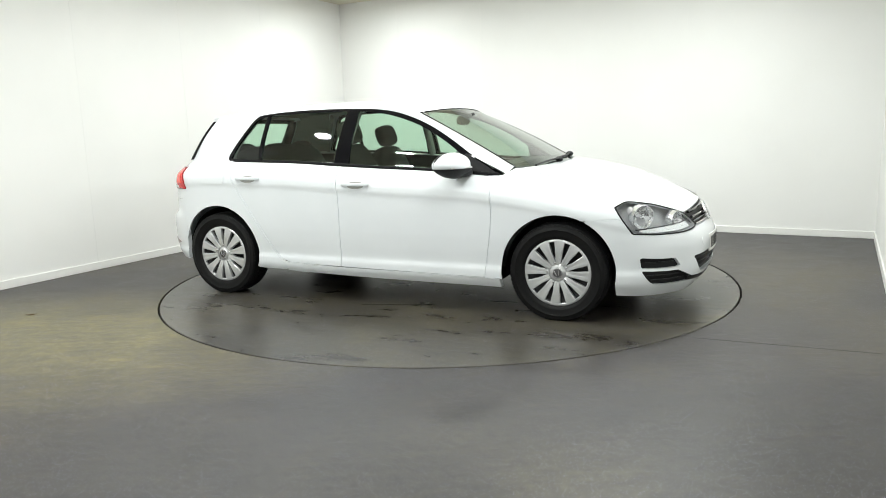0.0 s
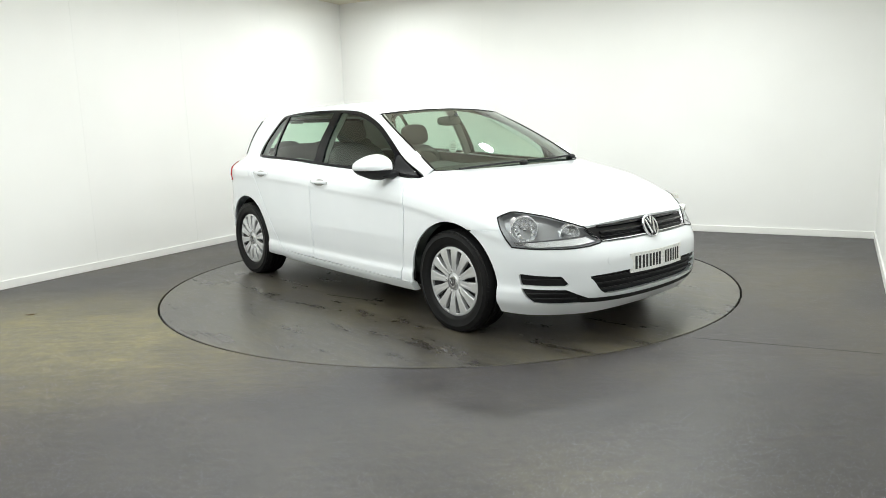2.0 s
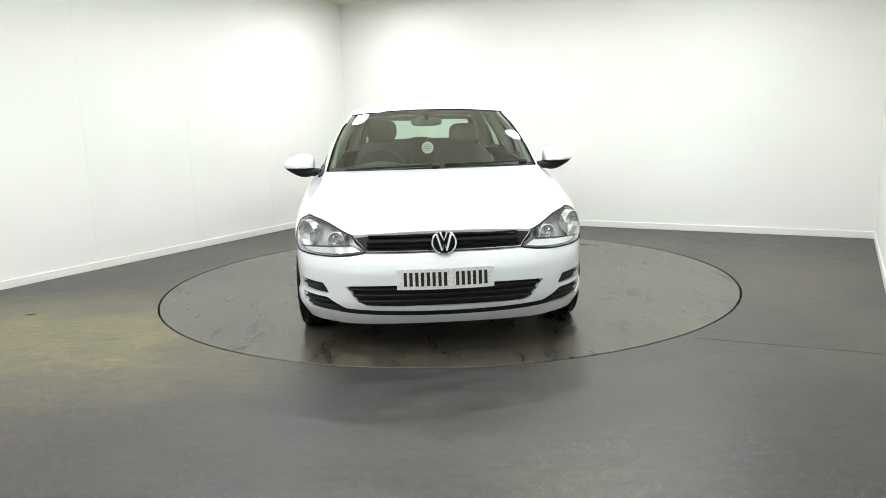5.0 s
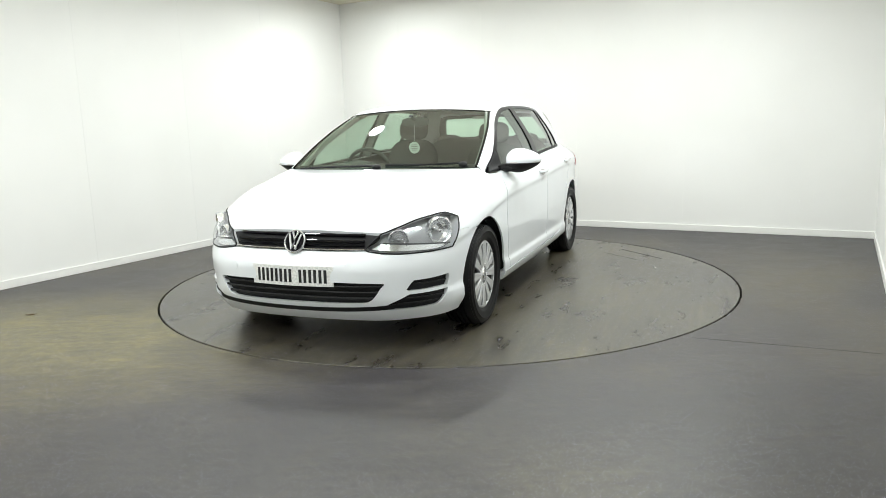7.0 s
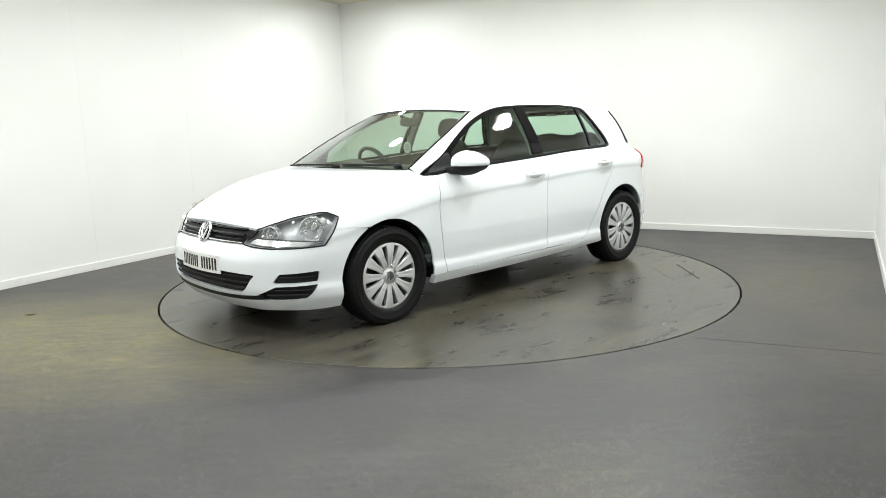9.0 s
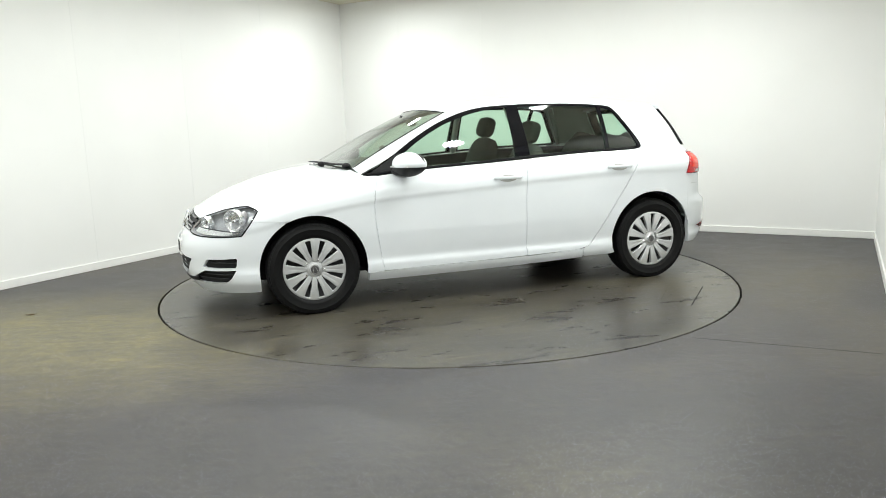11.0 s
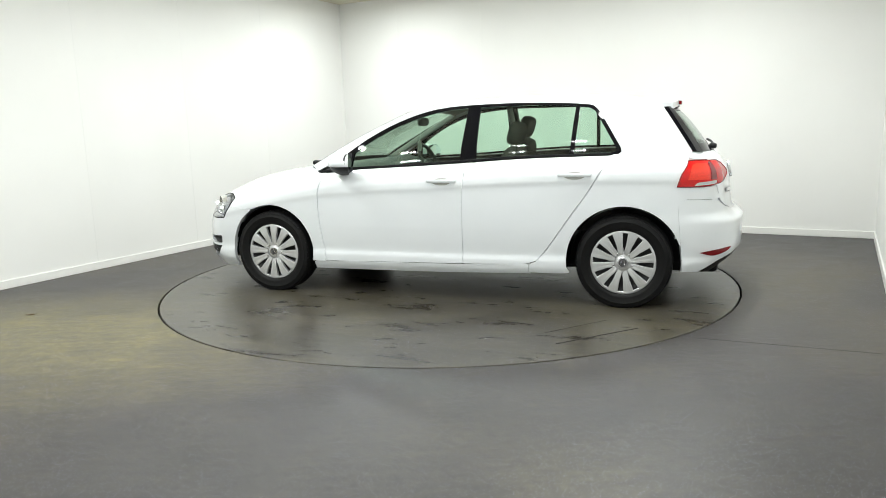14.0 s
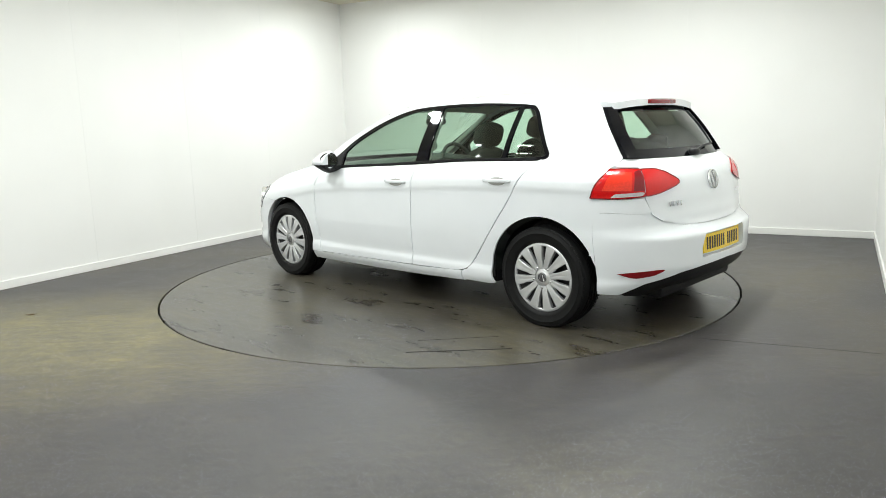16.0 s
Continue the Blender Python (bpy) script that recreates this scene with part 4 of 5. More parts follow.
def emblem(x, y, z, r, tilt, way):
    """A chrome ring with slanted bars on a dark disc, drawn plain."""
    m = Matrix.Translation((x, y, z)) @ pose(0, 0, 0, 0, 90 * way - tilt * way, 0)
    bm = revolve_bm([(0.0005, 0.001), (r * 0.9, 0.0), (r, -0.006)], 40)
    bmesh.ops.transform(bm, matrix=m, verts=bm.verts)
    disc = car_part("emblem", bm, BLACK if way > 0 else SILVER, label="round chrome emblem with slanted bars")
    bm = revolve_bm([(r * 0.86, -0.002), (r * 0.87, 0.006), (r * 0.93, 0.010), (r * 0.99, 0.006), (r, -0.004)], 40)
    bmesh.ops.transform(bm, matrix=m, verts=bm.verts)
    car_part("ring", bm, EMBLEM, disc)
    zig = [(-0.55, 0.62), (-0.18, -0.68), (0.0, -0.05), (0.18, -0.68), (0.55, 0.62)]
    for dz, pts in ((0.006, zig), (0.006, [(-0.25, 0.80), (0.0, 0.12), (0.25, 0.80)])):
        line = [m @ Vector((-b * r * way, a * r, dz)) for a, b in pts]
        car_part("bar", strip_bm(line, r * 0.10, 6), EMBLEM, disc)


def plate(x, z, way, mat, lean, curve):
    """A number plate, its writing as plain bars."""
    w, h = 0.520 / 2, 0.111 / 2
    bm = bmesh.new()
    n = 16
    rows = []
    for dx in (0.0, 0.006):
        rows.append([[bm.verts.new((x + way * (dx - curve * (u * w / 0.26) ** 2 + math.tan(radians(lean)) * v * h), u * w, z + v * h)) for v in (-1, 1)] for u in np.linspace(-1, 1, n + 1)])
    for r in rows:
        for i in range(n):
            bm.faces.new((r[i][0], r[i + 1][0], r[i + 1][1], r[i][1]))
    for i in range(n):
        for v in (0, 1):
            bm.faces.new((rows[0][i][v], rows[0][i + 1][v], rows[1][i + 1][v], rows[1][i][v]))
    for i in (0, n):
        bm.faces.new((rows[0][i][0], rows[0][i][1], rows[1][i][1], rows[1][i][0]))
    p = car_part("number_plate", bm, mat, label="white front number plate with dark bars" if way > 0 else "yellow rear number plate with dark bars", smooth=False)
    cell = 0.061
    x0 = -(4 * cell + 0.033 + 3 * cell - 0.011) / 2
    for i in range(7):
        c = way * (x0 + 0.025 + i * cell + (0.033 if i > 3 else 0))
        for a, b in ((-0.0235, -0.0065), (0.0065, 0.0235)):
            bm = bmesh.new()
            q = []
            for u, v in ((c + a, -0.037), (c + b, -0.037), (c + b, 0.037), (c + a, 0.037)):
                q.append(bm.verts.new((x + way * (0.0075 - curve * (u / 0.26) ** 2 + math.tan(radians(lean)) * v), u, z + v)))
            bm.faces.new(q)
            g = bmesh.ops.extrude_face_region(bm, geom=list(bm.faces))
            for e in g["geom"]:
                if isinstance(e, bmesh.types.BMVert):
                    e.co.x -= way * 0.002
            car_part("plate_bar", bm, INK, p, smooth=False)


def build_rear():
    k = lambda x, y, z: (s_xy(x, y), z)
    # bumper
    base = [(s_at(-1.6872, 0.25), 0.25), (s_at(-1.6898, 0.31), 0.31), (s_at(-1.6790, 0.40), 0.40), (s_at(-1.6608, 0.60), 0.60), (s_at(-1.656, 0.716), 0.716), (s_at(-1.72, 0.719), 0.719), k(-1.91, 0.715, 0.709), k(-2.005, 0.58, 0.655), k(-2.06, 0.40, 0.622), (S_END - 0.2, 0.613), (S_END, 0.611)]
    lower = [(S_END, 0.385), (S_END - 0.25, 0.378), k(-2.04, 0.48, 0.362), k(-1.93, 0.70, 0.312), k(-1.80, 0.79, 0.245)]

    def tail(s, z, off=0.0):
        s = np.asarray(s, float)
        v = hull(np.where(s > S_END, 2 * S_END - s, s), z, off)
        v[..., 1] *= np.where(s > S_END, -1, 1)
        return v
    h1 = np.array(base)
    h2 = np.array(lower)
    r1 = h1[::-1].copy()[1:]
    r1[:, 0] = 2 * S_END - r1[:, 0]
    r2 = h2[::-1].copy()[:-1]
    r2[:, 0] = 2 * S_END - r2[:, 0]
    recess = catmull([(S_END + a, b) for a, b in ((-0.30, 0.434), (-0.275, 0.556), (-0.20, 0.566), (0.20, 0.566), (0.275, 0.556), (0.30, 0.434), (0.20, 0.428), (-0.20, 0.428))], 4, closed=True)
    bumper = car_part("rear_bumper", skin(np.vstack([h1, r1, r2, h2]), tail, 0.015, holes=[recess], flange=0.032), PAINT)
    car_part("plate_recess", skin(recess, tail, 0.03, flange=0, off=-0.032), PAINT, bumper)
    d1 = np.array([k(-1.80, 0.79, 0.240), k(-1.93, 0.70, 0.308), k(-2.04, 0.48, 0.358), (S_END - 0.25, 0.374), (S_END, 0.381)])
    d2 = np.array([(S_END, 0.275), k(-2.04, 0.48, 0.262), k(-1.93, 0.70, 0.226)])
    m1 = d1[::-1].copy()[1:]
    m1[:, 0] = 2 * S_END - m1[:, 0]
    m2 = d2[::-1].copy()[:-1]
    m2[:, 0] = 2 * S_END - m2[:, 0]
    car_part("diffuser", skin(np.vstack([d1, m1, m2, d2]), tail, 0.02, flange=0.03, off=-0.012), PLASTIC, bumper, "black lower rear apron")
    for flip in (False, True):
        r = loop([k(-1.795, 0.797, 0.372), k(-1.88, 0.74, 0.384), k(-1.99, 0.605, 0.392)], [k(-1.96, 0.65, 0.362), k(-1.88, 0.74, 0.348)])
        car_part("reflector", skin(r, hull, 0.01, flange=0.008, off=0.004, flip=flip), DARKRED, bumper, "dark red rear reflector")
        # lamps on the wing and on the tailgate
        lamp = loop([(s_at(-1.645, 0.803), 0.803), (s_at(-1.675, 0.885), 0.885)], [(s_at(-1.707, 0.962), 0.962), k(-1.80, 0.72, 0.962)], [k(-1.925, 0.70, 0.958)], [k(-1.935, 0.69, 0.808), k(-1.80, 0.79, 0.800)])
        t = car_part("tail_light", skin(lamp, hull, 0.014, flange=0.02, off=0.006, flip=flip), RED, label="red tail light with a clear strip")
        rim = hull(lamp[:, 0], lamp[:, 1], 0.006)
        rim = np.vstack([rim, rim[:1]])
        car_part("seal", strip_bm([(q[0], -q[1] if flip else q[1], q[2]) for q in rim], 0.0035, 6), DARKRED, t)
        st = loop([k(-1.78, 0.803, 0.826), k(-1.92, 0.705, 0.832)], [k(-1.92, 0.705, 0.812)], [k(-1.755, 0.815, 0.806)])
        car_part("clear_strip", skin(st, hull, 0.01, flange=0.004, off=0.010, flip=flip), CLEARLAMP, t, "clear reversing light strip")
        block = loop([(s_at(-1.708, 0.845), 0.845), (s_at(-1.735, 0.938), 0.938)], [k(-1.865, 0.75, 0.944)], [k(-1.86, 0.755, 0.842)])
        car_part("lamp_block", skin(block, hull, 0.014, flange=0.003, off=0.0085, flip=flip), BRIGHTRED, t, "bright red block inside the lens")
        dk = loop([k(-1.88, 0.74, 0.945), k(-1.925, 0.70, 0.945)], [k(-1.93, 0.695, 0.84)], [k(-1.87, 0.745, 0.84)])
        car_part("dark_section", skin(dk, hull, 0.012, flange=0.003, off=0.0085, flip=flip), DARKRED, t)
        inner = loop([k(-1.930, 0.695, 0.958), k(-2.0, 0.59, 0.955)], [k(-2.035, 0.50, 0.935), k(-2.058, 0.405, 0.884), k(-2.05, 0.44, 0.855), k(-2.0, 0.59, 0.822)], [k(-1.94, 0.685, 0.808)])
        t = car_part("tail_light", skin(inner, hull, 0.014, flange=0.02, off=0.006, flip=flip), RED, label="red tail light on the tailgate")
        rim = hull(inner[:, 0], inner[:, 1], 0.006)
        rim = np.vstack([rim, rim[:1]])
        car_part("seal", strip_bm([(q[0], -q[1] if flip else q[1], q[2]) for q in rim], 0.0035, 6), DARKRED, t)
    # tailgate below the glass, in one pressing round to the lamps
    g1 = np.array([k(-1.925, 0.70, 0.965), k(-1.80, 0.79, 0.972), (s_at(-1.712, 0.970), 0.970), (s_at(-1.737, 1.012), 1.012), k(-1.80, 0.60, 1.010), k(-1.85, 0.38, 1.007), (S_END - 0.2, 1.005), (S_END, 1.005)])
    b1 = np.array([(S_END, 0.616), (S_END - 0.2, 0.618), k(-2.06, 0.40, 0.627), k(-2.005, 0.58, 0.661), k(-1.965, 0.645, 0.70), k(-1.935, 0.69, 0.80)])
    m1 = g1[::-1].copy()[1:]
    m1[:, 0] = 2 * S_END - m1[:, 0]
    m2 = b1[::-1].copy()[:-1]
    m2[:, 0] = 2 * S_END - m2[:, 0]
    i1 = np.array([(s_at(-1.61, 0.64), 0.64), (s_at(-1.60, 0.80), 0.80), (s_at(-1.675, 0.985), 0.985), (S_END, 0.99)])
    i2 = np.array([(S_END, 0.585)])
    n1 = i1[::-1].copy()[1:]
    n1[:, 0] = 2 * S_END - n1[:, 0]
    car_part("rear_panel", skin(np.vstack([i1, n1, i2]), tail, 0.03, flange=0, off=-0.016), PAINT)
    gate = car_part("tailgate", skin(np.vstack([g1, m1, m2, b1]), tail, 0.018, flange=0.015), PAINT, label="white tailgate")
    for flip in (False, True):
        r = loop([(s_at(-1.640, 0.800), 0.800), (s_at(-1.650, 0.72), 0.72)], [(s_at(-1.72, 0.722), 0.722), k(-1.91, 0.715, 0.712)], [k(-1.962, 0.65, 0.715)], [k(-1.93, 0.695, 0.798), k(-1.80, 0.79, 0.793)])
        car_part("rear_corner", skin(r, hull, 0.016, flange=0.012, flip=flip), PAINT)
    # rear window
    c = [(-1.865, 0, 1.004), (-1.795, 0, 1.11), (-1.715, 0, 1.215), (-1.610, 0, 1.322)]
    e = [tuple(hull(s_at(x, z), z, -0.003)) for x, z in ((-1.735, 1.015), (-1.674, 1.112), (-1.610, 1.210), (-1.545, 1.309))]
    car_part("rear_window", ruled(c, e, 24, 16, 2.6), GLASS, gate, "green-tinted rear window")
    cc, ee = catmull(c, 6), catmull(e, 6)
    for sgn in (1, -1):
        bm = bmesh.new()
        rows = []
        for i in range(len(ee)):
            row = []
            for u in (1.004, 0.97, 0.93, 0.885):
                w = u ** 2.6
                row.append(bm.verts.new((cc[i][0] + (ee[i][0] - cc[i][0]) * w - 0.030, sgn * u * ee[i][1], cc[i][2] + (ee[i][2] - cc[i][2]) * w + 0.002)))
            rows.append(row)
        for r, q in zip(rows, rows[1:]):
            for a in range(3):
                bm.faces.new((r[a], r[a + 1], q[a + 1], q[a]))
        g = bmesh.ops.extrude_face_region(bm, geom=list(bm.faces))
        for v in g["geom"]:
            if isinstance(v, bmesh.types.BMVert):
                v.co.x += 0.028
        car_part("rear_spoiler_blade", bm, BLACK, gate, "gloss black blade beside the rear window")
    for k0, k1, wide in ((0, 3, 0.90), (len(cc) - 3, len(cc) - 1, 0.88)):
        bm = bmesh.new()
        rows = []
        for i in range(k0, k1 + 1):
            rows.append([bm.verts.new((cc[i][0] + (ee[i][0] - cc[i][0]) * abs(u) ** 2.6 - 0.0025, u * ee[i][1], cc[i][2] + (ee[i][2] - cc[i][2]) * abs(u) ** 2.6 + 0.002)) for u in np.linspace(-wide, wide, 21)])
        for r, q in zip(rows, rows[1:]):
            for a in range(20):
                bm.faces.new((r[a], r[a + 1], q[a + 1], q[a]))
        car_part("glass_border", bm, BLACK, gate, "black printed edge of the rear glass")
    bm = box_bm(-0.001, 0.001, -0.065, 0.065, -0.015, 0.015)
    bmesh.ops.transform(bm, matrix=pose(-1.634, -0.156, 1.292, 0, 42, 0), verts=bm.verts)
    car_part("sticker", bm, CARD, gate, "small white sticker on the glass", smooth=False)
    # wiper on the rear window
    bm = strip_bm([(-1.872, 0.03, 1.028), (-1.882, 0.0, 1.036), (-1.866, -0.12, 1.058), (-1.842, -0.29, 1.066)], 0.008, 6)
    blob_bm(-1.875, 0.02, 1.028, 0.028, 0.05, 0.022, 2.4, 16, 10, bm)
    car_part("rear_wiper", bm, PLASTIC, gate, "black rear wiper arm")
    emblem(tail(S_END, 0.862)[0] - 0.008, 0.0, 0.862, 0.060, 12, -1)
    plate(tail(S_END, 0.500)[0] + 0.026, 0.496, -1, YELLOWPLATE, -3, 0.012)
    for i in range(4):
        s = s_xy(-2.03, 0.50)
        v = hull(s + 0.034 * i, 0.752, 0.004)
        bm = box_bm(-0.003, 0.003, -0.014, 0.014, -0.014, 0.014, 0.002)
        bmesh.ops.transform(bm, matrix=Matrix.Translation(v) @ pose(0, 0, 0, 0, 0, 18), verts=bm.verts)
        car_part("badge_bar", bm, CHROME, gate)
    for i in range(2):
        v = hull(-(s_xy(-2.03, 0.50) + 0.03 * i), 0.762, 0.004)
        bm = box_bm(-0.003, 0.003, -0.012, 0.012, -0.008, 0.008, 0.002)
        bmesh.ops.transform(bm, matrix=Matrix.Translation(v) @ pose(0, 0, 0, 0, 0, -18), verts=bm.verts)
        car_part("badge_bar", bm, CHROME, gate)


def build_mirrors():
    for sg in (1, -1):
        root_bm = blob_bm(0.655, sg * 0.935, 0.978, 0.098, 0.114, 0.080, 2.5, 36, 24)
        for v in root_bm.verts:  # blunt towards the back, tapered outwards and forwards
            t = (sg * v.co.y - 0.935) / 0.11
            v.co.z = 0.978 + (v.co.z - 0.978) * (1 - 0.22 * t - 0.20 * max(t, 0.0) - 0.30 * max((v.co.x - 0.655) / 0.098, 0.0)) + 0.004 * t
            v.co.x = max(v.co.x, 0.600 - 0.02 * t) - 0.03 * t
        geom = list(root_bm.verts) + list(root_bm.edges) + list(root_bm.faces)
        top = root_bm.copy()
        bmesh.ops.bisect_plane(top, geom=list(top.verts) + list(top.edges) + list(top.faces), plane_co=(0, 0, 0.962), plane_no=(0, 0, 1), clear_inner=True)
        bot = root_bm
        bmesh.ops.bisect_plane(bot, geom=geom, plane_co=(0, 0, 0.962), plane_no=(0, 0, 1), clear_outer=True)
        m = car_part("door_mirror", top, PAINT, label="white door mirror with a black foot")
        car_part("mirror_base", bot, PLASTIC, m)
        arm = blob_bm(0.69, sg * 0.835, 0.930, 0.062, 0.085, 0.028, 2.4, 20, 12)
        car_part("mirror_arm", arm, PLASTIC, m)
        a = np.linspace(0, 2 * math.pi, 32, endpoint=False)
        bm = bmesh.new()
        ring = [bm.verts.new((0.594 - 0.035 * math.cos(t) * 0.6, sg * (0.938 + 0.088 * math.cos(t)), 0.987 + 0.052 * math.sin(t))) for t in a]
        bm.faces.new(ring)
        g = bmesh.ops.extrude_face_region(bm, geom=list(bm.faces))
        for v in g["geom"]:
            if isinstance(v, bmesh.types.BMVert):
                v.co.x += 0.008
        car_part("mirror_glass", bm, CHROME, m)
        bm = bmesh.new()
        ring = [bm.verts.new((0.602 - 0.040 * math.cos(t) * 0.6, sg * (0.938 + 0.103 * math.cos(t)), 0.983 + 0.067 * math.sin(t))) for t in a]
        bm.faces.new(ring)
        g = bmesh.ops.extrude_face_region(bm, geom=list(bm.faces))
        for v in g["geom"]:
            if isinstance(v, bmesh.types.BMVert):
                v.co.x += 0.012
        car_part("mirror_rim", bm, PLASTIC, m)
        ss = [(0.752 - 0.9 * (q - 0.84) ** 2 - 0.03 * (q - 0.935) / 0.11, sg * q, 0.966) for q in np.linspace(0.87, 1.03, 10)]
        car_part("indicator_strip", strip_bm(ss, 0.006, 6), CLEARLAMP, m)


HUB = 0.305


def build_wheels():
    def wheel(x, y, turn=0.0):
        root = new("wheel")
        root.parent = CAR
        sg = 1 if y > 0 else -1
        root.location = Vector((x, y, HUB)) + CAR_SHIFT
        root.rotation_euler = (radians(-90 * sg), radians(turn) * sg, 0)
        W = 0.0975
        spin = root.rotation_euler.to_matrix()

        def settle(bm):
            """The tyre's foot, flattened by the car's weight."""
            for v in bm.verts:
                w = spin @ v.co
                if w.z < -HUB + 0.0005:
                    w.y += 0.25 * (w.z + HUB) * (-1 if w.y > 0 else 1)
                    w.z = -HUB + 0.0005
                    v.co = spin.inverted() @ w
            return bm
        prof = [(0.19, -W + 0.012), (0.235, -W - 0.003), (0.275, -W - 0.004), (0.298, -W + 0.012), (0.3115, -W + 0.028)]
        for gz in (-0.045, -0.015, 0.015, 0.045):
            prof += [(0.3155, gz - 0.007), (0.3155, gz - 0.004), (0.308, gz - 0.003), (0.308, gz + 0.003), (0.3155, gz + 0.004)]
        prof += [(0.3115, W - 0.028), (0.307, W - 0.019), (0.306, W - 0.012), (0.300, W - 0.006), (0.298, W + 0.001), (0.275, W + 0.004), (0.272, W + 0.0065), (0.268, W + 0.004), (0.238, W + 0.003), (0.224, W - 0.001), (0.2145, W - 0.013), (0.19, W - 0.034)]
        part("tyre", settle(revolve_bm(prof, 96)), RUBBER, root, "black rubber tyre", sharp=50)
        bm = bmesh.new()
        for i in range(72):  # shoulder blocks
            a = 2 * math.pi * i / 72
            for z in (0.083, -0.083):
                g = bmesh.ops.create_cube(bm, size=1, matrix=pose(0, 0, 0, 0, 0, math.degrees(a)) @ Matrix.Translation((0.297, 0, z)) @ pose(0, 0, 0, 0, 38 if z > 0 else -38, 0) @ Matrix.Diagonal((0.010, 0.019, 0.024, 1)))
        tagged(part("tread", settle(bm), RUBBER, root, smooth=False), kind="stuff")
        # steel disc behind the trim
        part("steel_disc", revolve_bm([(0.002, 0.035), (0.06, 0.040), (0.10, 0.030), (0.15, 0.040), (0.185, 0.055), (0.205, 0.085)], 40), STEEL, root)
        z0 = W - 0.010
        trim = part("wheel_trim", revolve_bm([(0.195, z0 - 0.020), (0.1955, z0 - 0.003), (0.199, z0 - 0.0005), (0.207, z0 - 0.001), (0.213, z0 - 0.005), (0.212, z0 - 0.014)], 72), SILVER, root, "silver twelve-slot plastic wheel trim")
        part("hub", revolve_bm([(0.0, z0 - 0.001), (0.033, z0 - 0.001), (0.036, z0 - 0.006), (0.040, z0 - 0.008), (0.060, z0 - 0.012), (0.070, z0 - 0.018), (0.072, z0 - 0.03)], 48), SILVER, root)
        for i in range(5):  # wheel bolt heads showing between the spokes
            a = radians(72 * i + 20)
            bm = revolve_bm([(0.0005, z0 + 0.004), (0.006, z0 + 0.003), (0.009, z0 - 0.001), (0.0095, z0 - 0.02)], 10)
            bmesh.ops.transform(bm, matrix=pose(0.066 * math.cos(a), 0.066 * math.sin(a), -0.006), verts=bm.verts)
            part("bolt", bm, CHROME, root)
        part("cap", revolve_bm([(0.0, z0 + 0.0035), (0.024, z0 + 0.0025), (0.028, z0 - 0.001)], 32), CAPGREY, root, "dark round cap with a chrome ring")
        part("cap_ring", revolve_bm([(0.025, z0), (0.026, z0 + 0.004), (0.029, z0 + 0.004), (0.0305, z0 - 0.001)], 32), CHROME, root)
        bm = strip_bm([(-0.015, 0.016, z0 + 0.004), (-0.006, -0.016, z0 + 0.004), (0, 0.0, z0 + 0.004), (0.006, -0.016, z0 + 0.004), (0.015, 0.016, z0 + 0.004)], 0.0025, 5)
        part("cap_bar", bm, CHROME, root)
        mesh = None
        for i in range(12):
            if mesh is None:
                bm = bmesh.new()
                rows = []
                for r in np.linspace(0.055, 0.204, 14):
                    t = (r - 0.055) / 0.149
                    half = radians(14.6 - 4.9 * float(sm((t - 0.04) / 0.42)))
                    zc = z0 - 0.008 + 0.010 * math.sin(math.pi * (0.10 + 0.62 * t))
                    row = []
                    for u, dz in ((-1.0, -0.026), (-1.0, -0.004), (-0.90, -0.0016), (-0.22, 0.0), (0.0, -0.0014), (0.22, 0.0), (0.90, -0.0016), (1.0, -0.004), (1.0, -0.026)):
                        a = half * u
                        row.append(bm.verts.new((r * math.cos(a), r * math.sin(a), zc + dz)))
                    rows.append(row)
                for p, q in zip(rows, rows[1:]):
                    for k in range(8):
                        bm.faces.new((p[k], p[k + 1], q[k + 1], q[k]))
                ob = part("spoke", bm, SILVER, root, sharp=25)
                mesh = ob.data
            else:
                ob = new("spoke", mesh)
                ob.parent = root
            ob.rotation_euler = (0, 0, radians(30 * i + 15))
        return root
    for x in (AXLE_F, AXLE_R):
        for sg in (1, -1):
            wheel(x, sg * 0.765, 11.0 if x > 0 else -4.0)


def seat(y, rise, back=0.0):
    root = car_part("front_seat", blob_bm(-0.12, y, 0.56, 0.26, 0.25, 0.10, 3.2), CLOTH, label="charcoal cloth front seat")
    bm = blob_bm(0, 0, 0.27 + rise / 2, 0.085, 0.235, 0.30 + rise / 2, 3.4)
    bmesh.ops.transform(bm, matrix=pose(-0.34 - back, y, 0.52, 0, -18, 0), verts=bm.verts)
    car_part("backrest", bm, CLOTH, root)
    bm = blob_bm(0, 0, 0.635 + rise, 0.055, 0.13, 0.088, 3.2)
    bmesh.ops.transform(bm, matrix=pose(-0.31 - back, y, 0.55, 0, -18, 0), verts=bm.verts)
    car_part("headrest", bm, CLOTH, root)
    for d in (-0.06, 0.06):
        bm = strip_bm([(0, d, 0.52 + rise), (0, d, 0.62 + rise)], 0.006, 6)
        bmesh.ops.transform(bm, matrix=pose(-0.325 - back, y, 0.55, 0, -18, 0), verts=bm.verts)
        car_part("headrest_post", bm, CHROME, root)


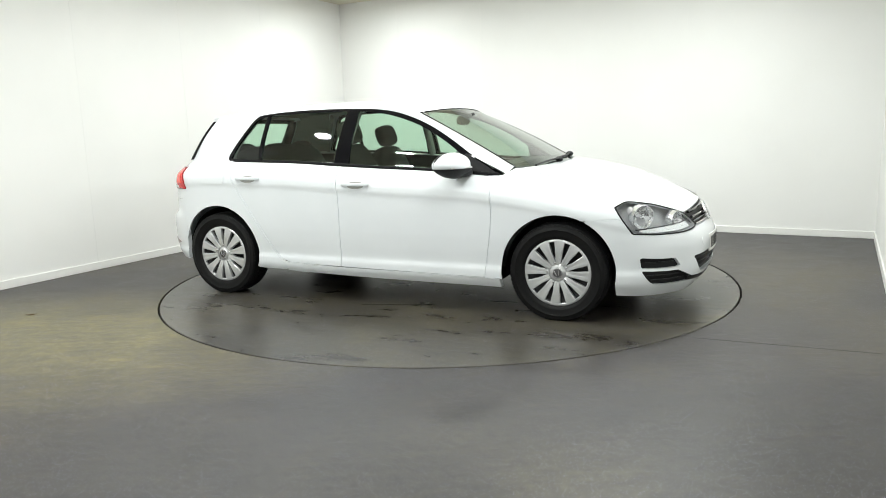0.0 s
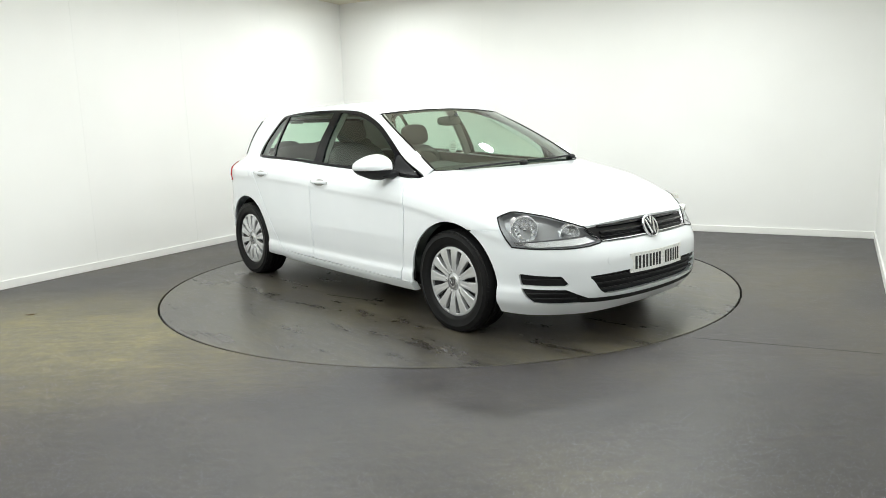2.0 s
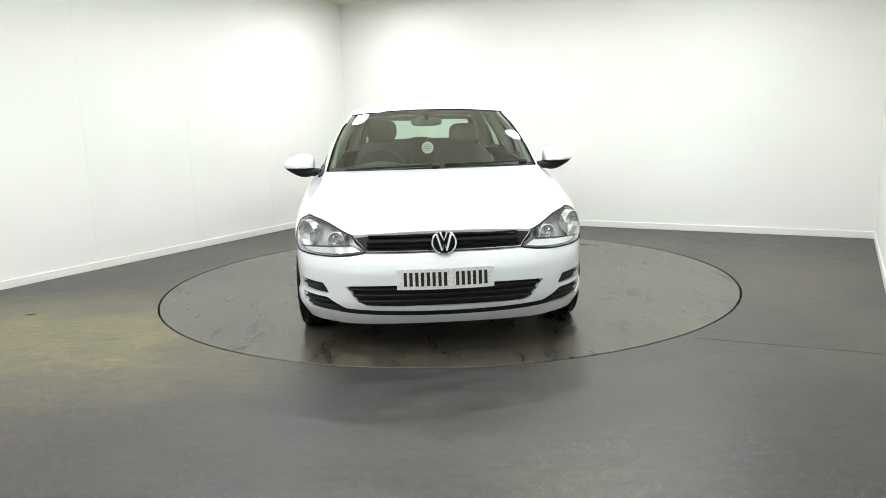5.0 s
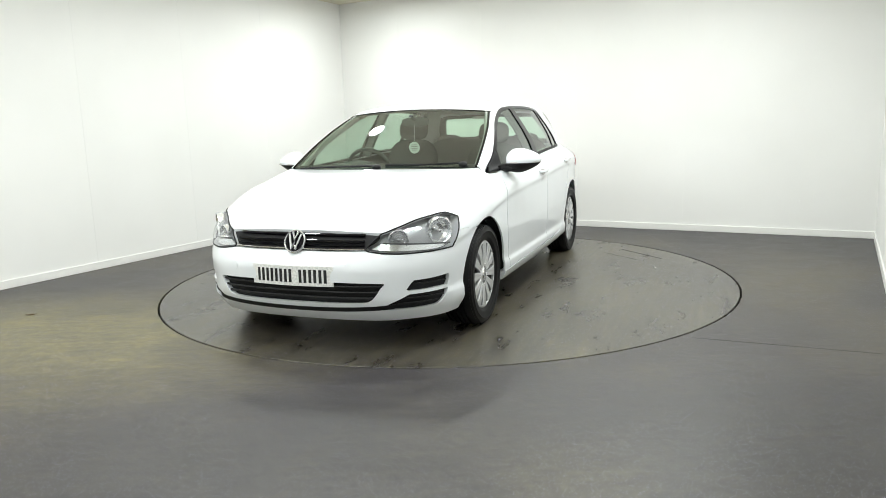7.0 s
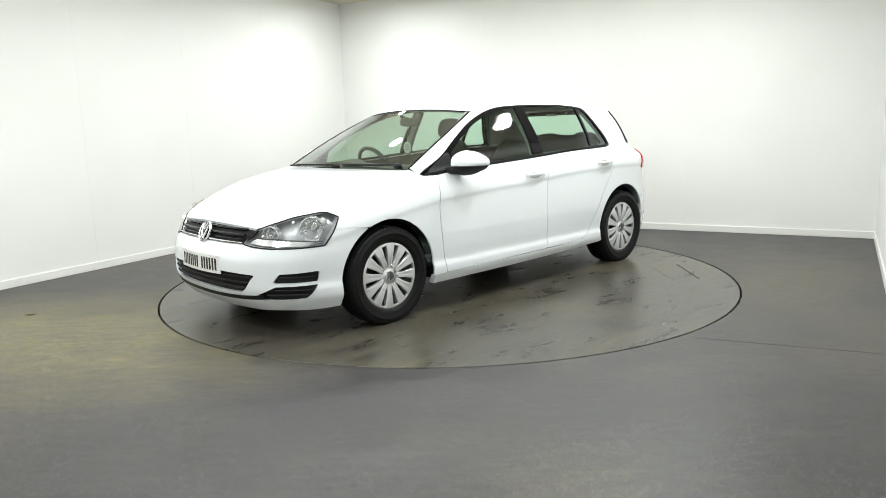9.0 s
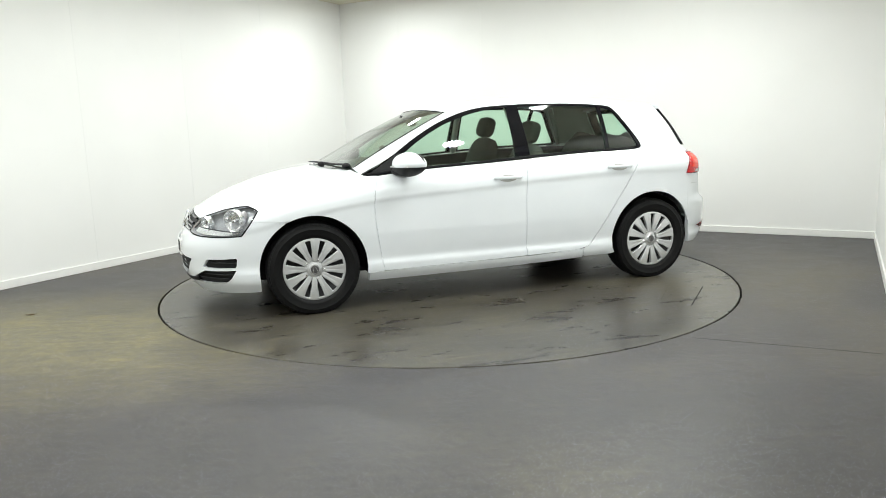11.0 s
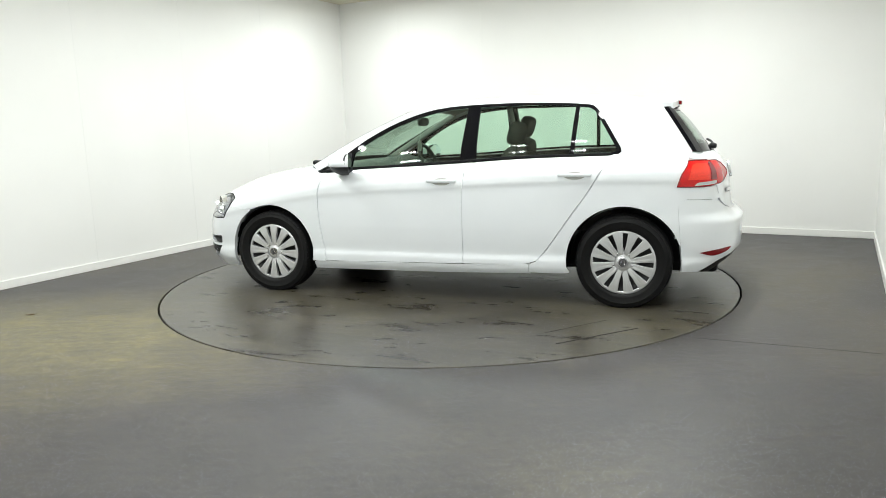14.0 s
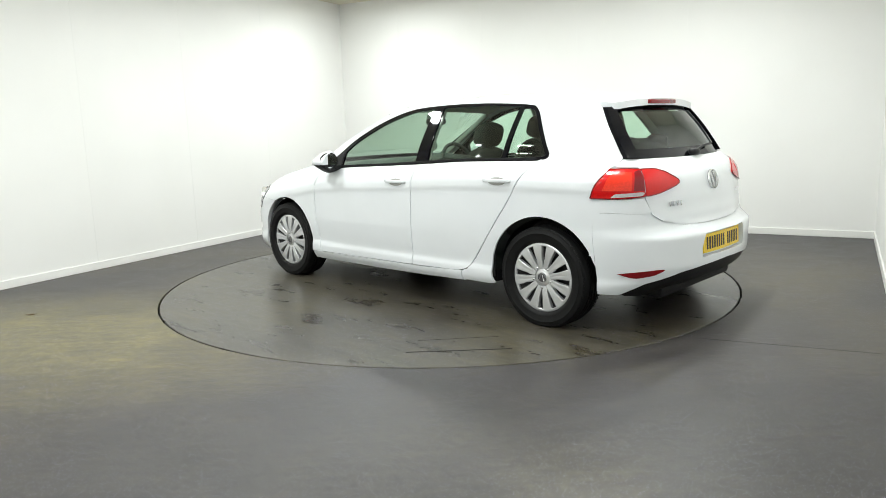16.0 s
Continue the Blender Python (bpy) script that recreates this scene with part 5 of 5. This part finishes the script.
def build_cabin():
    # tub: floor, footwell, door cards behind the skin
    car_part("underbody", box_bm(-1.92, 1.95, -0.49, 0.49, 0.185, 0.30, 0.03), PLASTIC)
    car_part("cabin_floor", box_bm(-0.93, 0.93, -0.80, 0.80, 0.215, 0.30, 0.02), PLASTIC)
    car_part("exhaust_silencer", blob_bm(-1.78, 0.15, 0.24, 0.12, 0.35, 0.075, 3.0), STEEL)
    for flip in (False, True):
        o = np.array([(0.92, 0.26), (0.92, 0.885), (0.56, 0.922), (0.07, 0.944), (-0.2, 0.961), (-0.67, 0.985), (-1.22, 0.996), (-1.68, 0.99), (-1.64, 0.80), (-1.60, 0.70), (-1.10, 0.70), (-0.93, 0.5), (-0.93, 0.26)])
        car_part("door_card", skin(to_s(o), hull, 0.05, flange=0.02, off=-0.045, flip=flip), DASH, label="dark inner door trim")
        # inner pillar trims
        sg = -1 if flip else 1
        for pts, r in ((([(0.93, 0.95), (0.60, 1.14), (0.27, 1.31)]), 0.026), (([(-0.25, 0.98), (-0.25, 1.15), (-0.24, 1.36)]), 0.040), (([(-1.32, 1.02), (-1.27, 1.15), (-1.16, 1.33)]), 0.030)):
            v = [flank(x, z, -0.05) for x, z in pts]
            car_part("pillar_trim", strip_bm([(q[0], sg * float(q[1]), q[2]) for q in catmull(v, 5)], r, 8, 0.6), GREYTRIM)
        o = loop([(-1.33, 1.02), (-1.69, 1.02)], [(-1.54, 1.29), (-1.48, 1.34)], [(-1.18, 1.36)], [(-1.24, 1.24)])
        car_part("rear_pillar_trim", skin(to_s(o), hull, 0.04, flange=0, off=-0.03, flip=flip), GREYTRIM)
    # headliner
    c = [(0.33, 0, 1.335), (0.066, 0, 1.385), (-0.368, 0, 1.412), (-0.8, 0, 1.408), (-1.235, 0, 1.380), (-1.60, 0, 1.330)]
    e = [tuple(np.array(flank(x, z, -0.02)) - np.array((0, 0.0, 0.012))) for x, z in [(0.26, 1.322)] + CANT]
    car_part("headliner", ruled(c, e, 20, 20, 2.4), LINER, label="pale cloth headliner")
    # dashboard
    bm = bmesh.new()
    prof = [(1.06, 0.90), (0.98, 0.955), (0.80, 0.962), (0.66, 0.955), (0.60, 0.91), (0.62, 0.80), (0.66, 0.60), (1.06, 0.60)]
    rows = []
    for y in np.linspace(-0.74, 0.74, 25):
        hump = 0.035 * math.exp(-((y + 0.36) / 0.16) ** 2)
        rows.append([bm.verts.new((x - (0.10 * (abs(y) / 0.74) ** 2 if x > 0.9 else 0), y, z + (hump if 0.58 < x < 0.72 and z > 0.9 else 0) - (0.01 * (abs(y) / 0.74) ** 4 if z > 0.9 else 0))) for x, z in prof])
    for r, q in zip(rows, rows[1:]):
        for k in range(len(prof) - 1):
            bm.faces.new((r[k], r[k + 1], q[k + 1], q[k]))
    car_part("dashboard", bm, DASH, sharp=50)
    # steering wheel, on the right-hand side
    bm = bmesh.new()
    n = 40
    pts = [(0, 0.185 * math.cos(2 * math.pi * i / n), 0.185 * math.sin(2 * math.pi * i / n)) for i in range(n + 1)]
    strip_bm(pts, 0.016, 8, bm=bm)
    blob_bm(0.012, 0, -0.01, 0.03, 0.075, 0.065, 2.6, 20, 12, bm)
    for a in (180, 0, 270):
        strip_bm([(0.012, 0.05 * math.cos(radians(a)), 0.05 * math.sin(radians(a))), (0.0, 0.18 * math.cos(radians(a)), 0.18 * math.sin(radians(a)))], 0.016, 6, bm=bm)
    bmesh.ops.transform(bm, matrix=pose(0.44, -0.36, 0.895, 0, 24, 0), verts=bm.verts)
    car_part("steering_wheel", bm, DASH, label="dark steering wheel")
    seat(0.36, 0.0)
    seat(-0.36, 0.045, -0.09)
    bench = car_part("rear_seat", blob_bm(-1.02, 0, 0.56, 0.26, 0.64, 0.11, 4.0), CLOTH, label="charcoal cloth rear bench")
    bm = blob_bm(0, 0, 0.27, 0.08, 0.64, 0.30, 4.0)
    bmesh.ops.transform(bm, matrix=pose(-1.22, 0, 0.56, 0, -20, 0), verts=bm.verts)
    car_part("backrest", bm, CLOTH, bench)
    for y in (-0.40, 0.0, 0.40):
        bm = blob_bm(0, 0, 0.545, 0.045, 0.125, 0.055 if y else 0.045, 2.8)
        bmesh.ops.transform(bm, matrix=pose(-1.22, y, 0.56, 0, -20, 0), verts=bm.verts)
        car_part("headrest", bm, CLOTH, bench)
    car_part("parcel_shelf", box_bm(-1.80, -1.42, -0.60, 0.60, 0.945, 0.965, 0.008), DASH)
    # interior mirror with a card hung from it
    m = car_part("interior_mirror", blob_bm(0.36, 0, 1.262, 0.02, 0.115, 0.035, 3.0), DASH)
    car_part("mirror_stalk", strip_bm([(0.37, 0, 1.28), (0.45, 0, 1.305)], 0.014, 8), DASH, m)
    bm = revolve_bm([(0.0005, 0.003), (0.043, 0.003), (0.045, 0.0), (0.043, -0.003), (0.0005, -0.003)], 32)
    bmesh.ops.transform(bm, matrix=pose(0.397, 0.0, 1.067, 0, 90, 0), verts=bm.verts)
    card = car_part("hanging_card", bm, CARD, label="round white card hung from the mirror")
    car_part("string", strip_bm([(0.397, 0, 1.11), (0.375, 0, 1.24)], 0.0015, 5), CARD, card)
    for i, w in enumerate((0.022, 0.028, 0.028, 0.020)):
        bm = box_bm(0.4002, 0.4012, -w, w, 1.088 - 0.013 * i - 0.003, 1.088 - 0.013 * i + 0.003)
        car_part("print_bar", bm, GREYTRIM, card, smooth=False)
    # front wipers lying at the foot of the windscreen
    for pts in ([(1.105, -0.58, 0.958), (1.10, -0.30, 0.968), (1.10, 0.02, 0.974)], [(1.085, 0.08, 0.976), (1.065, 0.38, 0.977), (1.025, 0.62, 0.984)]):
        bm = strip_bm(catmull(pts, 5), 0.007, 6)
        blob_bm(pts[-1][0], pts[-1][1], pts[-1][2] - 0.01, 0.03, 0.03, 0.02, 2.2, 12, 8, bm)
        car_part("wiper", bm, PLASTIC, label="black windscreen wiper")


build_body()
build_mirrors()
build_wheels()
build_cabin()


def motions():
    rows = [(t, pose(0, 0, 0, 0, 0, -23.93 - 12.4713 * t)) for t in np.linspace(0, SECONDS, 33)]
    walk(CAR, rows)
    walk(TABLE, rows)


motions()
